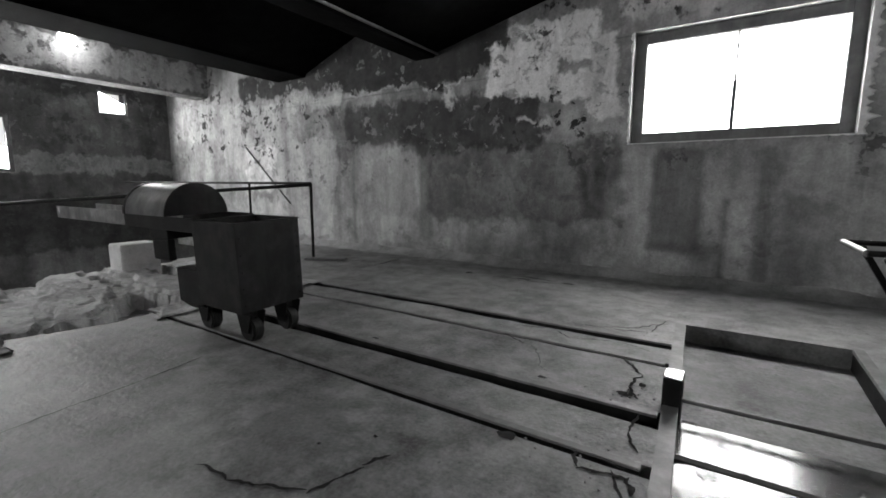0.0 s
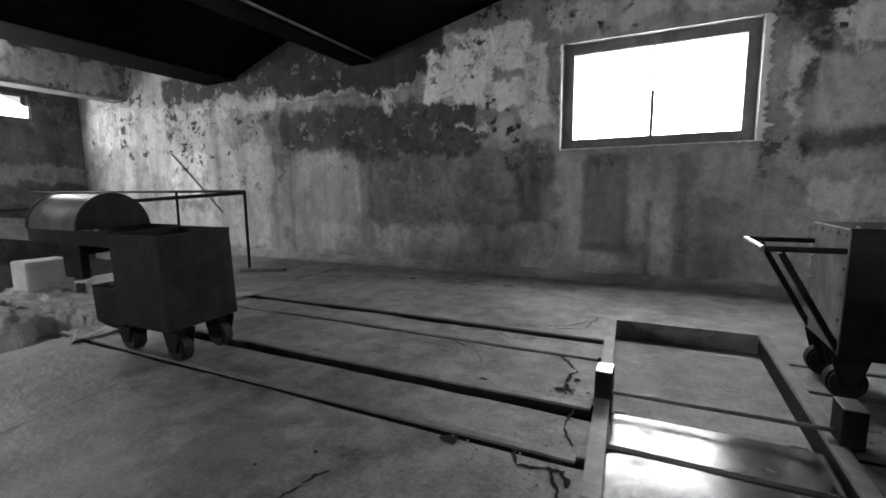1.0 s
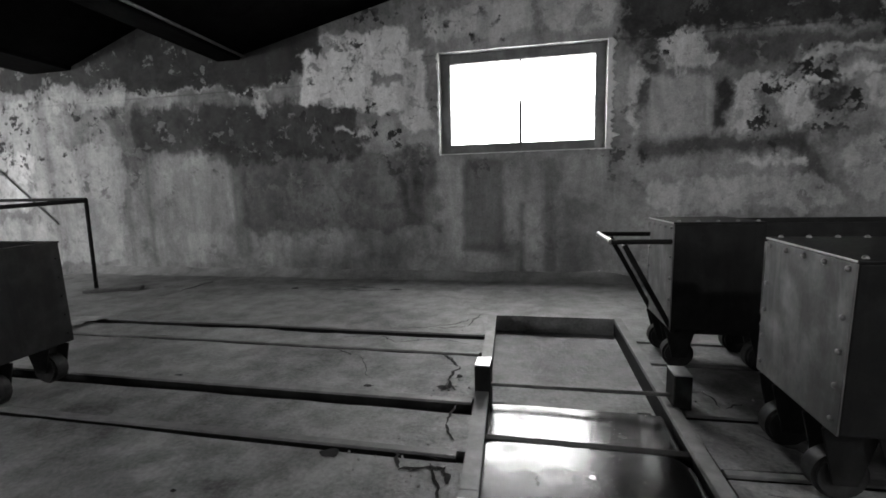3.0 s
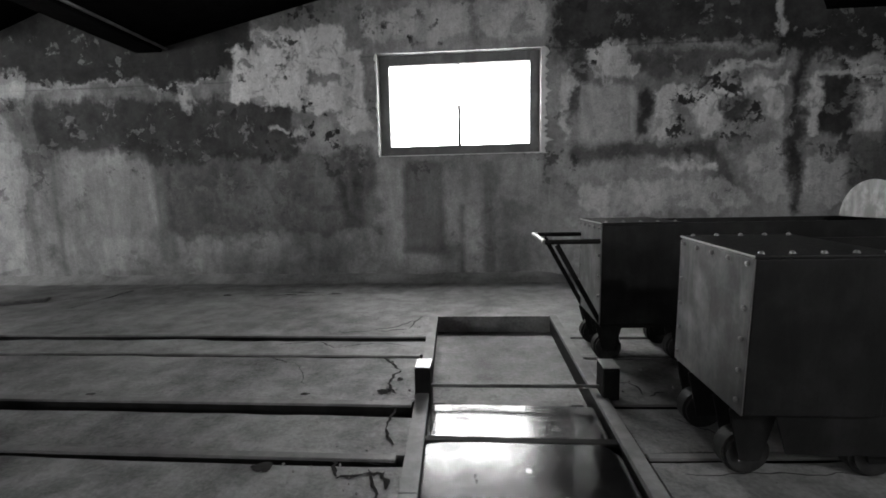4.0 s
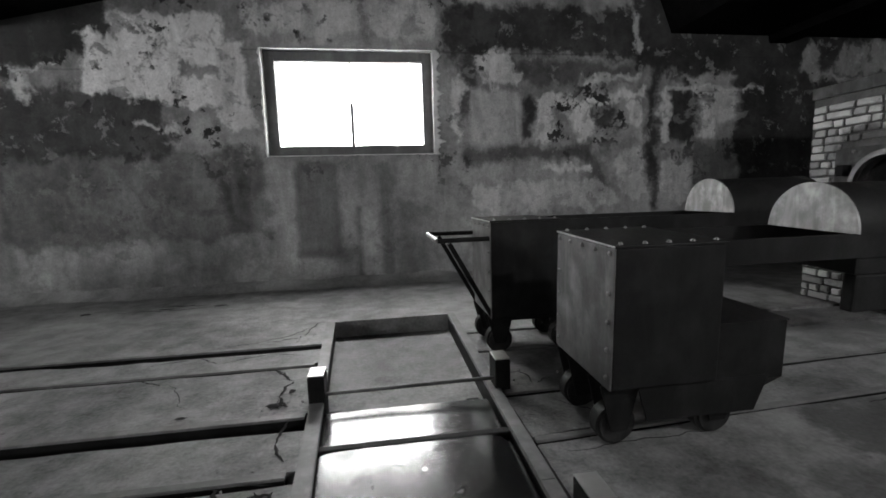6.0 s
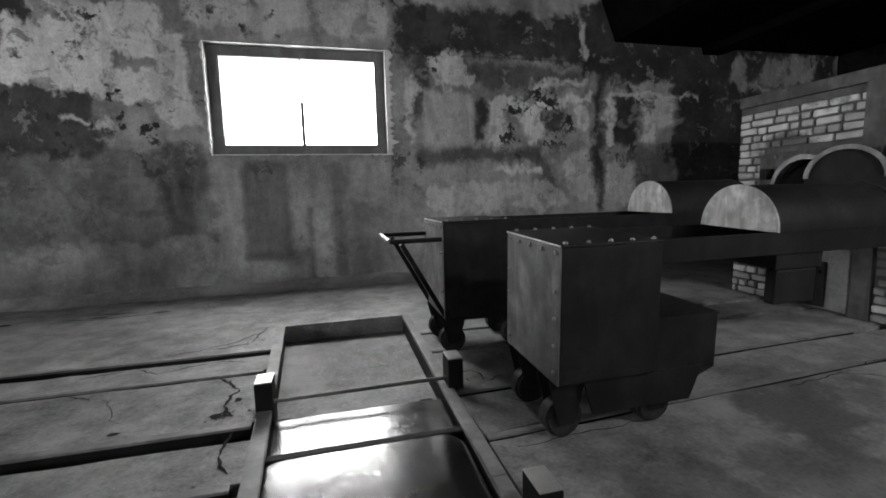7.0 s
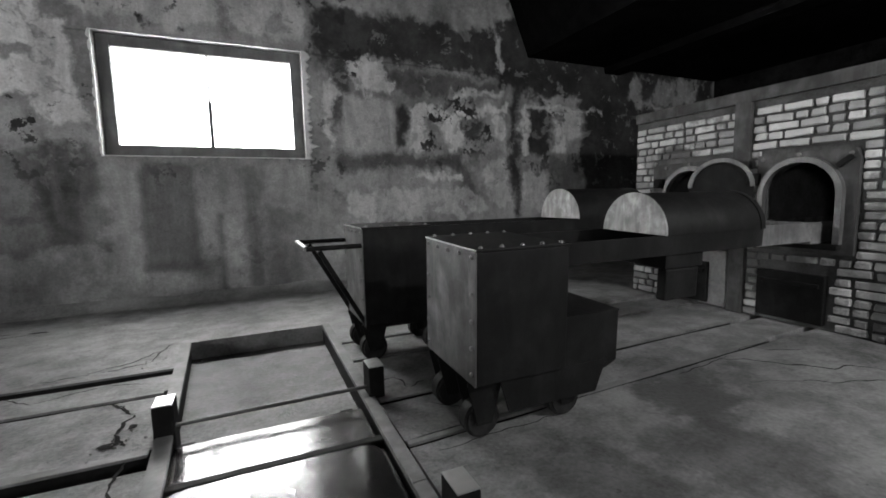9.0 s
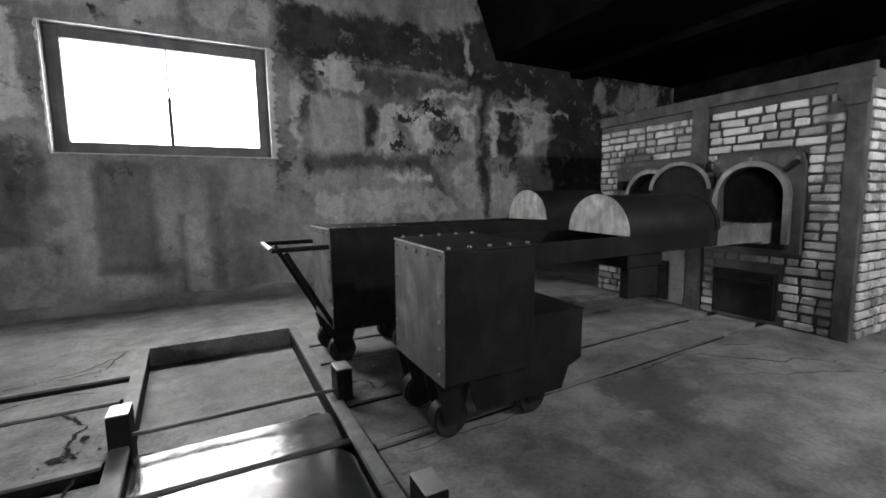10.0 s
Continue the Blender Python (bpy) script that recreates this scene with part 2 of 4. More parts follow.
# straight-edged runs and blocks of damp, and a shadow painted at 0.38, 0.40: the same, then paint value
RUNS = [(-4.2, 1.0, 0.72, 0.82, 0.4, 0.34), (-4.1, 0.42, 0.62, 0.2, 0.6, 0.4), (-3.32, 1.0, 0.12, 0.75, 0.6, 0.05), (0.28, 0.98, 0.27, 0.60, 0.75, 0.06), (0.38, 0.40, 0.40, 0.07, 0.5, 0.06),
        (-0.14, 0.85, 0.075, 0.75, 0.5, 0.34), (0.78, 1.15, 0.2, 0.45, 0.35, 0.34), (1.13, 0.82, 0.075, 0.75, 0.6, 0.08), (0.77, 0.5, 0.03, 0.45, 0.7, 0.06), (0.53, 0.14, 0.2, 0.12, 0.5, 0.36),
        (1.55, 1.3, 0.25, 0.3, 0.4, 0.36), (1.5, 0.55, 0.22, 0.45, 0.35, 0.12), (2.61, 2.1, 0.34, 0.34, 0.85, 0.45), (-2.1, 0.45, 0.75, 0.2, 0.35, 0.3), (-1.05, 1.98, 0.14, 0.15, 0.7, 0.36),
        (-2.8, 3.05, 0.42, 0.33, 0.95, 0.03), (-0.72, 1.32, 0.02, 0.36, 0.35, 0.3), (1.95, 0.8, 0.15, 0.7, 0.25, 0.3), (-4.9, 1.0, 0.04, 0.9, 0.5, 0.07), (-6.0, 1.2, 0.05, 0.9, 0.5, 0.07), (-6.75, 1.6, 0.04, 0.7, 0.5, 0.08),
        (0.8, 2.905, 6.5, 0.008, 0.6, 0.02), (-5.2, 2.66, 3.0, 0.008, 0.5, 0.03), (5.6, 2.44, 0.9, 0.007, 0.6, 0.02)]
M_WALL = wall_material("stained_plaster", PALE_WEST + [(x, z, hx * 1.08, hz * 1.08, min(1.0, a * 1.2)) for x, z, hx, hz, a in PALE_EAST], SOOT_SHADE, 0.31, 1.15, RUNS)
# Darker plaster, darkest at foot and top, paler at mid height.
M_WALL_PLAIN = wall_material("dark_plaster", [(0, 1.6, 30, 0.2, 0.25)], [(0, 0.3, 30, 0.6, 0.7), (0, 3.6, 30, 0.5, 0.7)], 0.12, 0.6)
# Near-zero colour keeps the ceiling dark under the lamps.
M_CEIL = concrete("near_black_concrete", 0.004, 0.95, 0.006)
# Dark floor spots: x, y, radius, amount.
M_FLOOR = concrete("worn_concrete", 0.18, 0.62, 0.22, True, [(-0.75, 1.2, 0.42, 0.45), (3.25, 1.6, 0.36, 0.8), (2.9, 1.15, 0.4, 0.45), (2.3, 1.2, 0.3, 0.4), (-1.2, 0.2, 0.5, 0.3), (1.95, 2.1, 0.3, 0.4), (4.4, 3.0, 0.6, 0.4)])
# Dirt colour holds the shade of the deep rail slots.
M_DIRT = concrete("slot_shade_dirt", 0.02, 0.95, 0.015)
M_RUBBLE = concrete("broken_concrete", 0.30, 0.9, 0.28)
M_RAIL = steel("rusty_rail_steel", 0.085, 0.6, 0.2, 0.09)
# Box sides near black, end plate paler: part of the shading is in these colours.
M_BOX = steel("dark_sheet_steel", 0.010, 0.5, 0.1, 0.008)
M_BOX_FRONT = steel("lit_scuffed_steel", 0.068, 0.48, 0.25, 0.12)
M_DARK = steel("black_iron", 0.009, 0.6, 0.1, 0.008)
M_WHEEL = steel("scuffed_wheel_iron", 0.02, 0.5, 0.4, 0.03)
M_FLANGE = steel("worn_flat_rail", 0.13, 0.55, 0.15, 0.08)
# East wall colour taken almost to black so no lamp brightens it.
M_BLACK_WALL = concrete("near_black_wall", 0.009, 0.95, 0.014)
M_PLATE = plate_material()
M_BRIGHT = steel("bright_steel", 0.45, 0.35, 0.9, 0.15)
M_RIVET = steel("dull_rivet_steel", 0.2, 0.4, 0.6, 0.1)
M_BOX_OLD = steel("worn_dark_panel", 0.012, 0.6, 0.1, 0.012)
M_HOOD = steel("glossy_dark_hood", 0.06, 0.36, 0.6, 0.08)
M_IRON = steel("grey_furnace_iron", 0.05, 0.6, 0.2, 0.05)
# Paler iron carries the light caught by oven rims and the tie rod.
M_COLLAR = steel("lit_worn_iron", 0.09, 0.42, 0.5, 0.1)
# Disc colour includes the west light on these end plates, besides wear.
M_DISC = steel("pale_lit_worn_disc", 0.15, 0.6, 0.1, 0.24, 9.0)
M_PANEL = concrete("grey_render", 0.2, 0.9, 0.14)
# Paler than the floor: window bloom along the wall's foot is in the colour.
M_FILLET = concrete("wall_foot_concrete", 0.25, 0.85, 0.18)
# Frame paint is greyed up to include the glare of the panes.
M_FRAME = steel("glare_lifted_frame_paint", 0.085, 0.7, 0.0, 0.06)
M_BRICK = brick_material()
M_MORTAR = concrete("grey_mortar", 0.09, 0.95, 0.06)
M_STONE = concrete("pale_concrete_block", 0.5, 0.9, 0.2)
M_BEAM = wall_material("worn_beam_plaster", [(0, 3.5, 30, 0.3, 0.5)], [(0, 3.9, 30, 0.2, 0.6)], 0.2)
# Plaster colour lifted to show the glow along the window's edges.
M_PLASTER_EDGE = concrete("lit_broken_plaster", 0.62, 0.9, 0.3, False)
M_CRACK = concrete("crack_shadow", 0.035, 1.0, 0.02, False)


def glass_material():
    n = Nodes("dusty_glass")
    n.out.inputs["Transmission Weight"].default_value = 1.0
    n.out.inputs["IOR"].default_value = 1.02
    return n.done(0.95, 0.05)


def lamp_material():
    n = Nodes("lamp_glass")
    n.out.inputs["Emission Color"].default_value = (1, 1, 1, 1)
    n.out.inputs["Emission Strength"].default_value = 12.0
    return n.done(0.8, 0.4)


M_GLASS, M_LAMP = glass_material(), lamp_material()


# ---- building helpers ----
def link(name, bm, material, smooth=False):
    me = bpy.data.meshes.new(name)
    bm.normal_update()
    bm.to_mesh(me)
    bm.free()
    me.materials.append(material)
    if smooth:
        me.shade_smooth()
        me.set_sharp_from_angle(angle=radians(40))
    return new(name, me)


def part(name, bm, material, parent, label="", smooth=False):
    ob = link(name, bm, material, smooth)
    ob.parent = parent
    return tagged(ob, label)


def thing(name, place, label, category, group="", turn=0.0):
    ob = new(name)
    ob.empty_display_size = 0.1
    ob.matrix_world = pose(*place, 0, 0, turn)
    return tagged(ob, label, category, group)


def structure(ob, label, category):
    return tagged(ob, label, category, kind="structure")


def box(bm, x0, x1, y0, y1, z0, z1, bevel=0.0):
    made = bmesh.ops.create_cube(bm, size=1.0, matrix=Matrix.LocRotScale(((x0 + x1) / 2, (y0 + y1) / 2, (z0 + z1) / 2), None, (x1 - x0, y1 - y0, z1 - z0)))
    if bevel:
        edges = list({e for v in made["verts"] for e in v.link_edges})
        bmesh.ops.bevel(bm, geom=edges, offset=bevel, segments=2, affect="EDGES", profile=0.6)
    return bm


def boxes(*rows, bevel=0.0):
    bm = bmesh.new()
    for r in rows:
        box(bm, *r, bevel=bevel)
    return bm


def rod(bm, a, b, radius, sides=10):
    a, b = Vector(a), Vector(b)
    m = Matrix.Translation((a + b) / 2) @ (b - a).to_track_quat("Z", "Y").to_matrix().to_4x4()
    bmesh.ops.create_cone(bm, cap_ends=True, segments=sides, radius1=radius, radius2=radius, depth=(b - a).length, matrix=m)
    return bm


def beam(bm, a, b, w, h, bevel=0.0):
    """A bar of w across and h high from a to b."""
    a, b = Vector(a), Vector(b)
    m = Matrix.Translation((a + b) / 2) @ (b - a).to_track_quat("X", "Z").to_matrix().to_4x4() @ Matrix.Diagonal(((b - a).length, w, h, 1))
    made = bmesh.ops.create_cube(bm, size=1.0, matrix=m)
    if bevel:
        bmesh.ops.bevel(bm, geom=list({e for v in made["verts"] for e in v.link_edges}), offset=bevel, segments=2, affect="EDGES")
    return bm


def sweep(bm, outline, x0, x1, closed=True):
    """An outline of (y, z) pushed from x0 to x1, with end faces."""
    r0 = [bm.verts.new((x0, y, z)) for y, z in outline]
    r1 = [bm.verts.new((x1, y, z)) for y, z in outline]
    k = len(outline)
    for i in range(k if closed else k - 1):
        j = (i + 1) % k
        bm.faces.new((r0[i], r1[i], r1[j], r0[j]))
    if closed:
        bm.faces.new(r0)
        bm.faces.new(r1[::-1])
    bmesh.ops.recalc_face_normals(bm, faces=bm.faces)
    return bm


def rough_sheet(x0, x1, y0, y1, step, height, seed=0.0):
    """An uneven sheet; y0 and y1 may be functions of x, height a function of x and y."""
    bm = bmesh.new()
    lo = y0 if callable(y0) else (lambda x: y0)
    hi = y1 if callable(y1) else (lambda x: y1)
    nx = max(1, round((x1 - x0) / step))
    ny = max(1, round((hi((x0 + x1) / 2) - lo((x0 + x1) / 2)) / step))
    grid = []
    for i in range(nx + 1):
        x = x0 + (x1 - x0) * i / nx
        a, b = lo(x), hi(x)
        grid.append([bm.verts.new((x, a + (b - a) * j / ny, height(x, a + (b - a) * j / ny))) for j in range(ny + 1)])
    for i in range(nx):
        for j in range(ny):
            bm.faces.new((grid[i][j], grid[i + 1][j], grid[i + 1][j + 1], grid[i][j + 1]))
    return bm


def ragged(y, amount, seed):
    """A line at y (a number or a function of x) with a broken edge."""
    f = y if callable(y) else (lambda x: y)
    return lambda x: f(x) + amount * noise.noise((x * 3.1, seed, 0.3)) + amount * 0.6 * noise.noise((x * 11, seed, 4.2))


# ---- structure ----
def wall_with_holes(name, axis, at, thick, lo, hi, z0, z1, holes, material, label):
    """A wall across axis ('x' or 'y') at a place, as blocks round its openings (lo, hi, z0, z1), joined in one mesh."""
    bm = bmesh.new()

    def block(a0, a1, c0, c1):
        if a1 - a0 < 1e-4 or c1 - c0 < 1e-4:
            return
        if axis == "y":
            box(bm, a0, a1, min(at, at + thick), max(at, at + thick), c0, c1)
        else:
            box(bm, min(at, at + thick), max(at, at + thick), a0, a1, c0, c1)

    a = lo
    for h0, h1, c0, c1 in sorted(holes):
        block(a, h0, z0, z1)
        block(h0, h1, z0, c0)
        block(h0, h1, c1, z1)
        a = h1
    block(a, hi, z0, z1)
    return structure(link(name, bm, material), label, "wall")


NORTH_HOLE = (-0.28, 1.785, 1.655, 2.93)
wall_with_holes("wall_north", "y", WALL_Y, 0.62, WEST_X, EAST_X, -0.4, CEIL_Z, [NORTH_HOLE], M_WALL, "stained peeling plaster wall with soot, damp runs and a painted glow")
wall_with_holes("wall_west", "x", WEST_X, -0.4, SOUTH_Y, WALL_Y + 0.6, -1.3, CEIL_Z, [(4.33, 4.91, 2.76, 3.28), (1.85, 2.80, 1.38, 2.54)], M_WALL_PLAIN, "dark plaster end wall with two window openings")
wall_with_holes("wall_east", "x", EAST_X, 0.3, SOUTH_Y, WALL_Y + 0.6, -0.4, CEIL_Z, [], M_BLACK_WALL, "near-black plaster wall behind the furnace")
wall_with_holes("wall_south", "y", SOUTH_Y, -0.4, WEST_X, EAST_X, -0.4, CEIL_Z, [(-7.6, -5.6, 1.6, 2.8), (3.6, 5.6, 1.7, 2.9)], M_WALL_PLAIN, "dark plaster wall with window openings")
structure(link("ceiling", boxes((WEST_X - 0.4, EAST_X + 0.3, SOUTH_Y - 0.4, WALL_Y + 0.62, CEIL_Z, CEIL_Z + 0.25)), M_CEIL), "near-black concrete ceiling", "ceiling")


def ceiling_beam(x0, x1, z, flare0, flare1, material=None):
    """A beam across the room whose sides flare out towards the ceiling."""
    bm = bmesh.new()
    k = CEIL_Z + 0.1 - z
    ring = [(x0, z), (x1, z), (x1 + 0.02, z + 0.06), (x1 + flare1, z + k), (x0 - flare0, z + k), (x0 - 0.02, z + 0.06)]
    ends = [[bm.verts.new((x, y, h)) for x, h in ring] for y in (SOUTH_Y, WALL_Y - 0.003)]
    for i in range(len(ring)):
        j = (i + 1) % len(ring)
        bm.faces.new((ends[0][i], ends[0][j], ends[1][j], ends[1][i]))
    bm.faces.new(ends[0])
    bm.faces.new(ends[1])
    bmesh.ops.recalc_face_normals(bm, faces=bm.faces)
    structure(link("beam", bm, material or M_CEIL), "concrete ceiling beam with flaring sides", "beam")


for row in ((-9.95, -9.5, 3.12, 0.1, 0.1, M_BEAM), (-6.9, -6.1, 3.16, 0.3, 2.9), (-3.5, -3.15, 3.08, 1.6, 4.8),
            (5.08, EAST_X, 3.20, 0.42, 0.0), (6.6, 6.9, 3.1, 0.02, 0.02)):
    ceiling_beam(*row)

# floor with slots for the rails and a sunken cross track
PIT_L = lambda y: 0.73 + (0.594 - 0.73) * (y - 1.575) / 2.435
PIT_X0, PIT_X1, PIT_Y1, PIT_Z = 0.60, 1.62, 4.05, -0.16
R1 = lambda x: 3.46
R2 = lambda x: 3.03
R3 = lambda x: 2.31 + max(0.0, x - 0.6) * 0.034
R4 = lambda x: 1.81 + max(0.0, x - 0.6) * 0.052
flat = lambda x, y: 0.004 * noise.noise((x * 0.9, y * 0.9, 1.0))


LEFT_X1 = 0.53
edge_rail = lambda y: 0.69 + (0.555 - 0.69) * (y - 1.575) / 2.455 if y > 1.575 else 0.69 + (0.83 - 0.69) * (1.575 - y) / 2.775


def slab(name, x0, x1, y0, y1, seed, depth=0.31, edge=0.008):
    bm = rough_sheet(x0, x1, ragged(y0, edge, seed), ragged(y1, edge, seed + 9), 0.12, flat)
    for v in bm.verts:
        if x1 == LEFT_X1:
            v.co.x += max(0.0, (v.co.x - x1 + 0.5) / 0.5) * ((edge_rail(v.co.y) - 0.036 - x1) if v.co.y < PIT_Y1 else 0.0)
        if x0 == -3.45:
            v.co.x += max(0.0, (x0 + 0.4 - v.co.x) / 0.4) * (0.22 * noise.noise((v.co.y * 1.7, 4.0, seed * 0)) + 0.07 * noise.noise((v.co.y * 7, 2.0, 0)))
    low = [e for e in bm.edges if e.is_boundary]
    made = bmesh.ops.extrude_edge_only(bm, edges=low)
    for v in made["geom"]:
        if isinstance(v, bmesh.types.BMVert):
            v.co.z = -depth
    bmesh.ops.recalc_face_normals(bm, faces=bm.faces)
    return bm


floor = structure(link("floor", boxes((WEST_X, -3.45, SOUTH_Y, WALL_Y, -1.4, -1.2), (-3.45, PIT_X0 - 0.08, SOUTH_Y, WALL_Y, -0.6, -0.3), (PIT_X1 + 0.055, EAST_X, SOUTH_Y, WALL_Y, -0.6, -0.3),
                                        (PIT_X0 - 0.08, PIT_X1 + 0.055, SOUTH_Y, WALL_Y, -0.5, PIT_Z)), M_DIRT), "packed dirt, darkened for slot shade, under a broken concrete floor", "floor")
slot = lambda f, d: (lambda x: f(x) + d)
for k, (x0, x1, y0, y1) in enumerate((
        (-3.45, LEFT_X1, SOUTH_Y, slot(R4, -0.065)), (-3.45, LEFT_X1, slot(R4, 0.025), slot(R3, -0.145)), (-3.45, LEFT_X1, slot(R3, 0.025), slot(R2, -0.055)),
        (-3.45, LEFT_X1, slot(R2, 0.02), slot(R1, -0.125)), (-3.45, LEFT_X1, slot(R1, 0.02), WALL_Y),
        (LEFT_X1, PIT_X1 + 0.055, PIT_Y1, WALL_Y), (-3.45, PIT_X0, SOUTH_Y + 0.0, SOUTH_Y + 0.02),
        (PIT_X1 + 0.055, EAST_X, SOUTH_Y, slot(R4, -0.05)), (PIT_X1 + 0.055, EAST_X, slot(R4, 0.02), slot(R3, -0.06)), (PIT_X1 + 0.055, EAST_X, slot(R3, 0.02), slot(R2, -0.04)),
        (PIT_X1 + 0.055, EAST_X, slot(R2, 0.02), slot(R1, -0.05)), (PIT_X1 + 0.055, EAST_X, slot(R1, 0.02), WALL_Y))):
    if k != 6:
        part("slab", slab("slab", x0, x1, y0, y1, k * 3.7, edge=0.035 if k == 3 else 0.012), M_FLOOR, floor)
part("slab", boxes((PIT_X0 - 0.07, PIT_X1 + 0.05, -1.2, PIT_Y1 - 0.002, PIT_Z, PIT_Z + 0.012)), M_FLOOR, floor)
part("slab", boxes((LEFT_X1 - 0.001, PIT_X1 + 0.055, SOUTH_Y, -1.2, -0.1, 0.0)), M_FLOOR, floor)
part("slab", slab("slab", -6.3, -3.452, 3.3, WALL_Y, 77, 0.3, 0.06), M_FLOOR, floor)
part("slab", slab("slab", WEST_X, -3.45, SOUTH_Y, 0.55, 79, 0.2, 0.1), M_FLOOR, floor)


bm = bmesh.new()
rows = []
for i in range(241):
    fx = -6.3 + (EAST_X + 6.3) * i / 240
    w = 0.22 + 0.10 * noise.noise((fx * 1.3, 2.0, 6.0))
    k = 0.10 + 0.05 * noise.noise((fx * 2.1, 7.0, 6.0))
    rows.append([bm.verts.new((fx, WALL_Y - w * (1 - f), 0.001 + k * f * f + (0.006 * noise.noise((fx * 9, f * 5, 3.0)) if 0 < f < 1 else 0) - (0.012 if f == 0 else 0))) for f in (0.0, 0.25, 0.5, 0.75, 0.999)])
for r, s in zip(rows, rows[1:]):
    for k in range(4):
        bm.faces.new((r[k], s[k], s[k + 1], r[k + 1]))
structure(link("baseboard", bm, M_FILLET, True), "rough concrete fillet where the wall meets the floor", "trim")


def rail(label, points, w, h, top, skirt=0.2):
    """A flat steel strip on a dark web."""
    t = tagged(thing("rail", (*points[0], 0), label, "rail", "rails in the floor"))
    o = Vector((*points[0], 0))
    for a, b in zip(points, points[1:]):
        a, b = Vector((*a, 0)) - o, Vector((*b, 0)) - o
        up = Vector((0, 0, 1))
        part("flange", beam(bmesh.new(), a + up * (top - h / 2), b + up * (top - h / 2), w, h, 0.003), M_FLANGE, t)
        part("web", beam(bmesh.new(), a + up * (top - h - skirt / 2), b + up * (top - h - skirt / 2), w * 0.8, skirt - 0.004), M_DARK, t)
    return t


for f, w in ((R1, 0.045), (R2, 0.035), (R3, 0.055), (R4, 0.045)):
    rail("rusty steel rail set into the concrete floor", [(-3.6, f(-3.6)), (0.55 if f in (R1, R2) else 0.6, f(0.5))], w, 0.014, 0.005)
for f, x1 in ((R1, 4.2), (R2, 4.2), (R3, 4.83), (R4, 4.61)):
    rail("rusty steel rail running to the furnace", [(PIT_X1 + 0.06, f(PIT_X1)), (x1, f(x1))], 0.04, 0.014, 0.005)
rail("worn steel edge rail of the sunken cross track", [(0.555, 4.03), (0.69, 1.575), (0.83, -1.2)], 0.075, 0.03, 0.01, 0.135)
rail("worn steel edge rail of the sunken cross track", [(1.655, 4.06), (1.63, 1.575), (1.60, -1.2)], 0.065, 0.03, 0.01, 0.135)


# ---- window in the north wall ----
def window(name, label, place, turn, w, h, mullions, f=0.07):
    win = structure(thing(name, place, label, "window", turn=turn), label, "window")
    part("window_frame", boxes((-w / 2, -w / 2 + f, -0.04, 0.04, 0, h), (w / 2 - f, w / 2, -0.04, 0.04, 0, h), (-w / 2 + f, w / 2 - f, -0.04, 0.04, 0, f), (-w / 2 + f, w / 2 - f, -0.04, 0.04, h - f, h), bevel=0.006), M_FRAME, win)
    xs = [-w / 2 + f] + [(-w / 2 + w * (i + 1) / (mullions + 1)) for i in range(mullions)] + [w / 2 - f]
    for x in xs[1:-1]:
        # Upper half narrowed: glare that eats the bar is put into its shape.
        part("mullion", boxes((x - 0.009, x + 0.009, -0.02, 0.02, h * 0.5, h - f), (x - 0.019, x + 0.019, -0.03, 0.03, f, h * 0.5), bevel=0.004), M_FRAME, win)
    for a, b in zip(xs, xs[1:]):
        pane = part("pane", boxes((a, b, -0.003, 0.003, f, h - f)), M_GLASS, win)
        pane.visible_shadow = False
    return win


win = window("window_1", "wide dark-framed window with two blown-out panes", (0.755, 5.95, 1.66), 0, 2.055, 1.265, 1, 0.118)


def plaster_edge(name, a, b, width, seed, parent):
    """A ragged plaster lip along the edge of an opening, in the wall's plane, pale to carry the window's glow."""
    bm = bmesh.new()
    a, b = Vector(a), Vector(b)
    out = Vector((-(b - a).z, 0, (b - a).x)).normalized()
    n = int((b - a).length / 0.02)
    rows = []
    for i in range(n + 1):
        p = a.lerp(b, i / n)
        w = width * (0.55 + 1.1 * abs(noise.noise((i * 0.17, seed, 0.0))) + 0.5 * noise.noise((i * 0.6, seed, 3.0)))
        rows.append([bm.verts.new(p + out * o + Vector((0, d, 0))) for o, d in ((0, 0), (0, -0.014), (w * 0.7, -0.012), (w, 0))])
    for r, s in zip(rows, rows[1:]):
        for k in range(3):
            bm.faces.new((r[k], r[k + 1], s[k + 1], s[k]))
    bmesh.ops.recalc_face_normals(bm, faces=bm.faces)
    structure(link(name, bm, M_PLASTER_EDGE), "ragged plaster lip round the window, paled for its glow", "trim")


plaster_edge("trim", (1.80, WALL_Y - 0.001, 1.655), (-0.28, WALL_Y - 0.001, 1.655), 0.016, 1.0, None)
plaster_edge("trim", (1.787, WALL_Y - 0.001, 2.93), (1.787, WALL_Y - 0.001, 1.64), 0.10, 5.0, None)
plaster_edge("trim", (-0.282, WALL_Y - 0.001, 1.64), (-0.282, WALL_Y - 0.001, 2.93), 0.03, 9.0, None)
window("window_2", "small bright window high in the end wall", (-11.46, 4.62, 2.765), 90, 0.57, 0.51, 0, 0.03)
window("window_3", "tall bright window in the end wall", (-11.46, 2.325, 1.385), 90, 0.94, 1.15, 1)
window("window_4", "wide dark-framed window", (4.6, SOUTH_Y - 0.1, 1.72), 0, 1.98, 1.15, 1)
window("window_5", "wide dark-framed window", (-6.6, SOUTH_Y - 0.1, 1.62), 0, 1.98, 1.15, 1)


